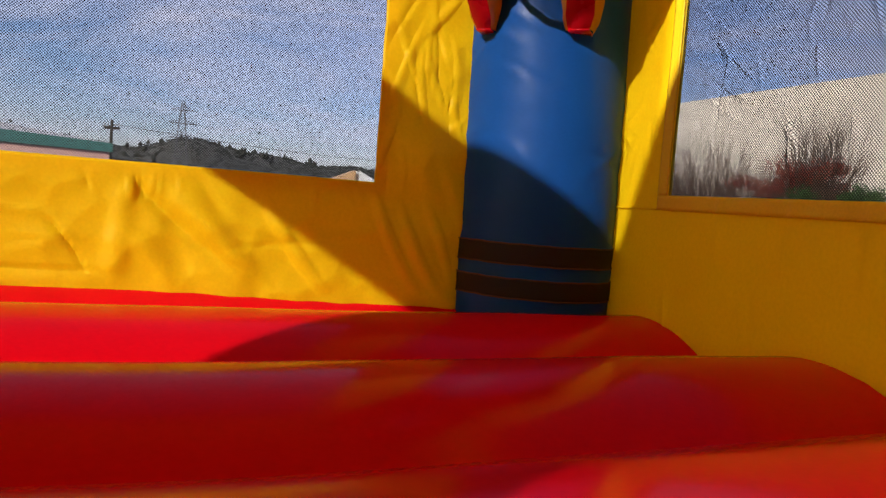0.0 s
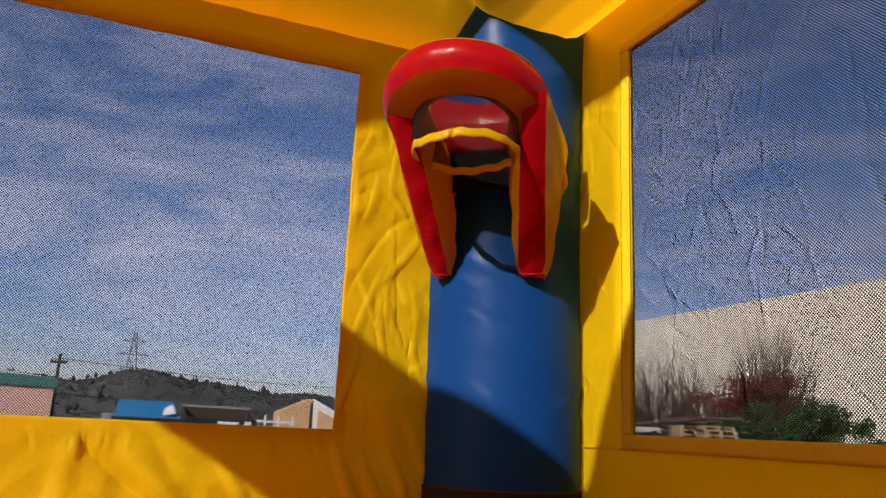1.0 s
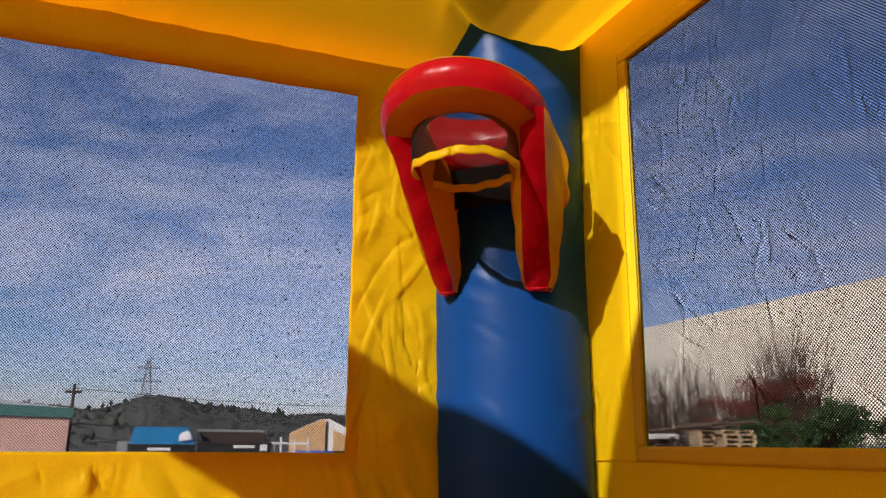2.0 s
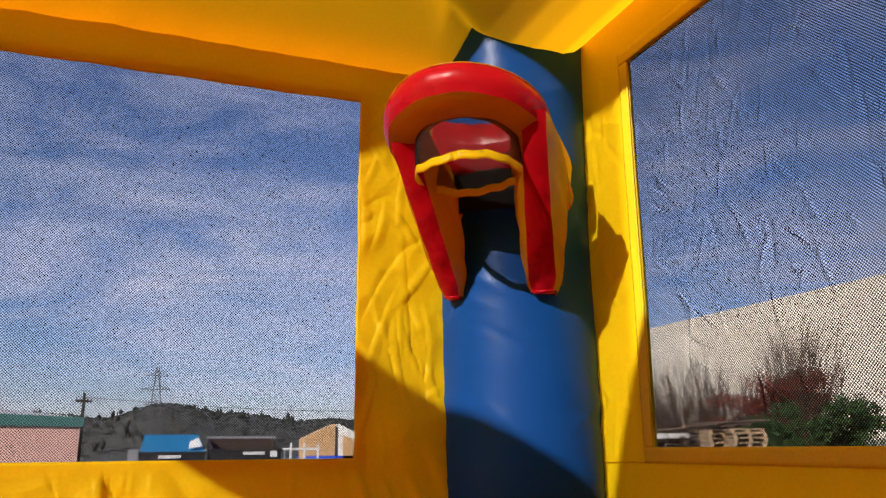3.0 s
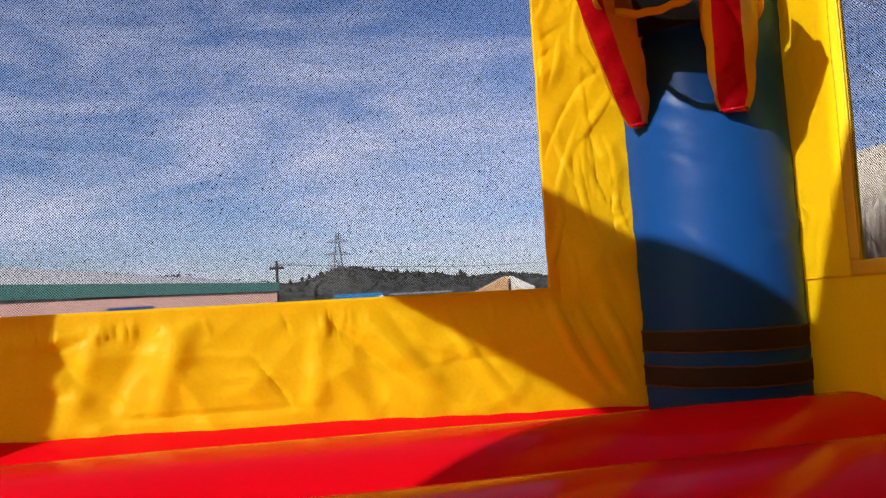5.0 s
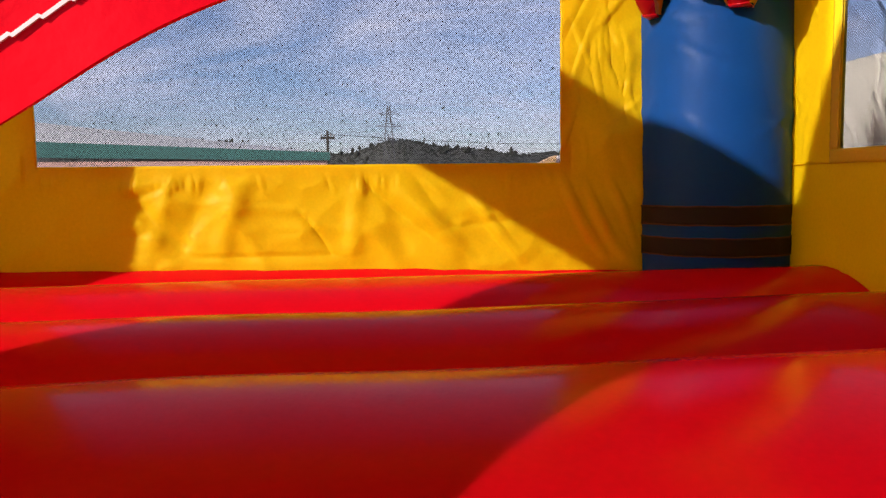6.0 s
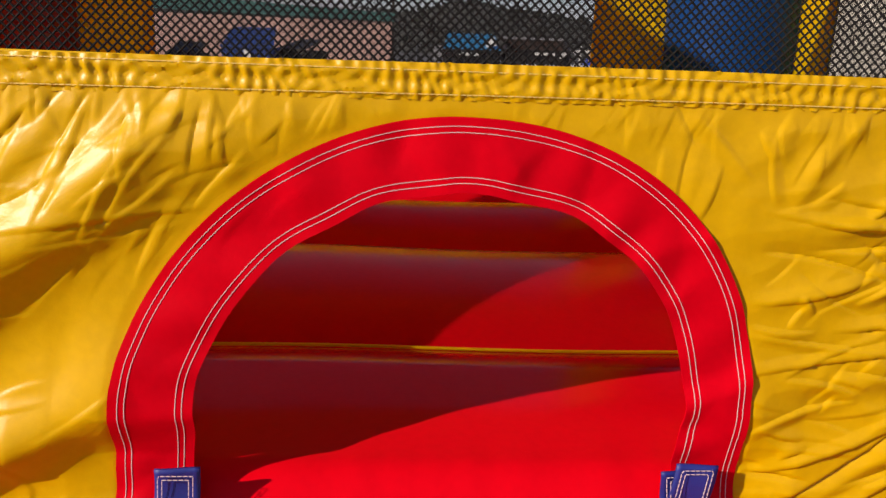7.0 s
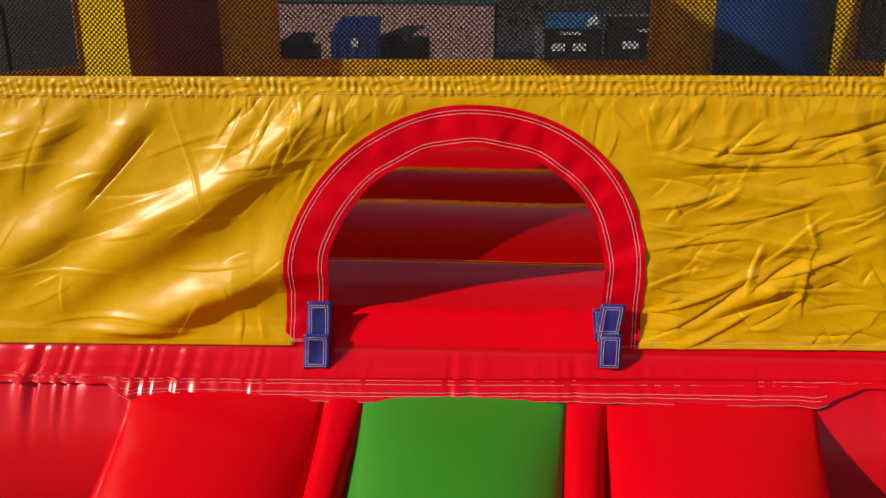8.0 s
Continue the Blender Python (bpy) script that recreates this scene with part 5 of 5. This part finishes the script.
blue_lidded = dumpster(1.45, 30, 2.15, 1.16, 1.6, BLUE_LID, "black steel dumpster with a blue lid and white labels", ((-0.1, -0.44, 0.75, 0.10), (-0.55, -0.95, 0.5, 0.28), (0.25, -0.95, 0.5, 0.28)), lid_up=0.53)
LID_Z = 1.16 - gz(1.45, 30)
PATCH = [(0.55, 0.30, LID_Z + 0.045), (0.96, 0.10, LID_Z - 0.112), (0.52, 0.02, LID_Z - 0.20), (0.86, 0.55, LID_Z + 0.205)]
part("lid_sticker", ([(x, y - 0.03, z + 0.02) for x, y, z in PATCH], [(0, 2, 1), (0, 1, 3)]), WHITE, blue_lidded, "white torn sticker on the lid", smooth=False)
dumpster(3.95, 30, 2.45, 1.24, 1.6, BLACK_STEEL, "open black steel dumpster with white labels and a pale rim", ((0.25, -0.42, 0.75, 0.10), (-0.35, -0.95, 0.6, 0.28), (0.55, -0.95, 0.55, 0.28), (0.95, -0.45, 0.25, 0.22)), lid_up=0.30, lidless=True)
dumpster(-5.85, 25, 1.65, 1.04, 1.3, BIN_BLUE, "blue steel bin with a pale emblem", ((0.0, -0.55, 0.22, 0.28),), lid_up=0.50, body=BIN_BLUE)
dumpster(-4.72, 26.2, 1.1, 0.98, 1.4, BLACK_STEEL, "dark steel bin beside the blue one", (), turn=-25)
dumpster(-8.0, 25.5, 1.1, 0.75, 1.2, BLACK_STEEL, "low dark bin beside the blue one", ())
crates = thing("crate_stack", "small stack of pale crates beside the dumpster", "crates", at=(0.22, 30.4, gz(0.22, 30.4)))
for k, (dx, wd, z0, z1) in enumerate(((-0.05, 0.46, 0.0, 0.75), (0.04, 0.40, 0.76, 1.45), (-0.04, 0.36, 1.46, 1.98))):
    part("crate", box(dx - wd / 2, dx + wd / 2, -0.05 * k, 0.4, z0, z1, 0.03), (WHITE, GALV, GALV)[k], crates, smooth=False)
shed = thing("dark_shed", "dark metal storage shed across the yard", "shed", at=(-17.0, 21, 0))
part("body", box(-5.0, 5.0, 0, 5, -1.2, 2.9, 0.04), DARK_SHED, shed, smooth=False)
part("roof", box(-5.3, 5.3, -0.3, 5.3, 2.9, 3.1, 0.04), DARK_SHED, shed, smooth=False)
part("door", box(-1.6, 1.6, -0.06, 0.0, -1.2, 1.6, 0.01), BLACK_STEEL, shed, smooth=False)

# ---- another inflatable far off ----
tan = thing("inflatable_slide", "tan and blue inflatable slide across the yard", "inflatable", at=(9.2, 40, gz(9.2, 40)))
for k, (x0, x1, hi0, hi1, mat) in enumerate(((-1.2, 0.35, 2.45, 3.15, TAN), (0.55, 1.75, 3.15, 2.55, WHITE), (0.75, 1.70, 2.6, 2.2, TAN), (1.8, 2.7, 2.15, 2.35, RED))):
    part("panel", wedge(x0, x1, 0.0 - 0.15 * (k == 2), 1.2, 1.3, 1.3, hi0, hi1), mat, tan, smooth=False)
part("base", box(-1.3, 2.8, -0.3, 2.2, 0.0, 1.60, 0.15), ROYAL, tan)

# ---- poles, wires, fence, pylon ----
def pole(x, y, h):
    th = thing("utility_pole", "dark wooden utility pole with a crossarm", "pole", "utility poles", at=(x, y, gz(x, y)))
    part("mast", tube([(0, 0, 0), (0, 0, h)], [0.12, 0.085], 8), POLE_WOOD, th)
    part("crossarm", box(-0.45, 0.45, -0.06, 0.06, h - 0.55, h - 0.40), POLE_WOOD, th, smooth=False)
    for k in (-0.4, -0.2, 0.2, 0.4):
        part("insulator", tube([(k, 0, h - 0.4), (k, 0, h - 0.22)], 0.05, 6), GALV, th)
    return th


pole(-2.65, 52, 5.25)
pole(30, 75, 6.0)
for z0, z1 in ((4.0, 4.9), (2.0, 2.6)):
    tagged(part("overhead_wire", tube([(-2.65 + 32.65 * k / 12, 52 + 23 * k / 12, z0 + (z1 - z0) * k / 12 - 0.6 * math.sin(math.pi * k / 12)) for k in range(13)], 0.02, 4), BLACK_STEEL),
           "thin dark overhead wire between poles", "wire")
fence = thing("yard_fence", "grey chain-link yard fence with steel posts", "fence", at=(0, 48, 0))
for k in range(13):
    x = -1.0 + 1.9 * k
    part("post", tube([(x, 0, -1.05), (x, 0, 1.0)], 0.04, 6), GALV, fence)
part("rail", tube([(-1, 0, 0.95), (21.8, 0, 0.95)], 0.03, 6), GALV, fence)
part("rail", tube([(-1, 0, -0.6), (21.8, 0, -0.6)], 0.03, 6), GALV, fence)
rack = thing("storage_rack", "pale steel storage rack beside the dumpsters", "rack", at=(6.9, 36, gz(6.9, 36)))
for k in range(4):
    part("upright", box(-0.9 + 0.6 * k, -0.82 + 0.6 * k, 0, 0.08, 0, 2.2), WHITE, rack, smooth=False)
for k in range(3):
    part("beam", box(-0.95, 1.0, 0.0, 0.5, 0.6 + 0.65 * k, 0.70 + 0.65 * k), WHITE, rack, smooth=False)

pylon = thing("power_pylon", "grey lattice power pylon on the far hill", "pylon", at=(4.1, 160, -1.0))
bars = []
levels = [(0, 1.7), (4.5, 1.25), (9, 0.9), (12.5, 0.65), (17.2, 0.22)]
for (z0, w0), (z1, w1) in zip(levels[:-1], levels[1:]):
    for sx, sy in ((-1, -1), (-1, 1), (1, -1), (1, 1)):
        bars.append(tube([(sx * w0, sy * w0, z0), (sx * w1, sy * w1, z1)], 0.085, 4))
        bars.append(tube([(sx * w0, sy * w0, z0), (-sx * w1, sy * w1, z1)], 0.045, 4))
        bars.append(tube([(sx * w0, sy * w0, z0), (sx * w1, -sy * w1, z1)], 0.045, 4))
part("lattice", join(*bars), STEEL_GREY, pylon, smooth=False)
for z, half in ((10.2, 2.2), (13.0, 2.6), (15.5, 2.1)):
    part("arm", join(tube([(-half, 0, z), (half, 0, z)], 0.08, 4), tube([(-half, 0, z), (0, 0, z + 0.7)], 0.05, 4), tube([(half, 0, z), (0, 0, z + 0.7)], 0.05, 4)), STEEL_GREY, pylon, smooth=False)


# ---- far hill and woods ----
def hill_height(x):
    return 10.8 + 4.4 * np.exp(-((x - 13) / 16) ** 2) + 2.0 * np.exp(-((x + 30) / 22) ** 2) + 1.0 * np.sin(x * 0.05) + 0.7 * np.sin(x * 0.21) - 3.0 * np.clip((np.abs(x) - 160) / 120, 0, 1)


def hill_points(a, b):
    x, y = -420 + 840 * a, 170 + 260 * b
    lift = np.sin(np.clip(b, 0, 1) * np.pi) ** 1.2
    return np.stack([x, y, -1.2 + (hill_height(x) + 1.2) * lift], 1)


tagged(part("hillside", sheet(220, 30, hill_points), HILL), "low wooded hill on the horizon", "hill", kind="structure")
OCTA_V = ((1, 0, 0), (0, 1, 0), (-1, 0, 0), (0, -1, 0), (0, 0, 1), (0, 0, -1))
OCTA_F = ((0, 1, 4), (1, 2, 4), (2, 3, 4), (3, 0, 4), (1, 0, 5), (2, 1, 5), (3, 2, 5), (0, 3, 5))
r = np.random.RandomState(5)
V, F = [], []
for k in range(9000):
    x, b = r.uniform(-230, 260), r.uniform(0.02, 0.56)
    p = hill_points(np.array([(x + 420) / 840]), np.array([b]))[0]
    s = r.uniform(0.28, 0.62) * (1.0 if r.rand() < 0.975 else 2.0)
    tall = 0.8 if s < 0.63 else r.uniform(1.2, 2.2)
    for j in range(3):
        q = p + r.normal(size=3) * s * (0.7, 0.7, 0.35 * tall) + (0, 0, 0.4 * s * tall)
        o = len(V)
        for d in OCTA_V:
            V.append(tuple(q[i] + d[i] * s * r.uniform(0.3, 1.0) * (1, 1, tall)[i] for i in range(3)))
        F += [(o + f[0], o + f[1], o + f[2]) for f in OCTA_F]
tagged(part("far_woods", (V, F), WOODS), "dark green trees covering the far hill", "trees", kind="stuff")
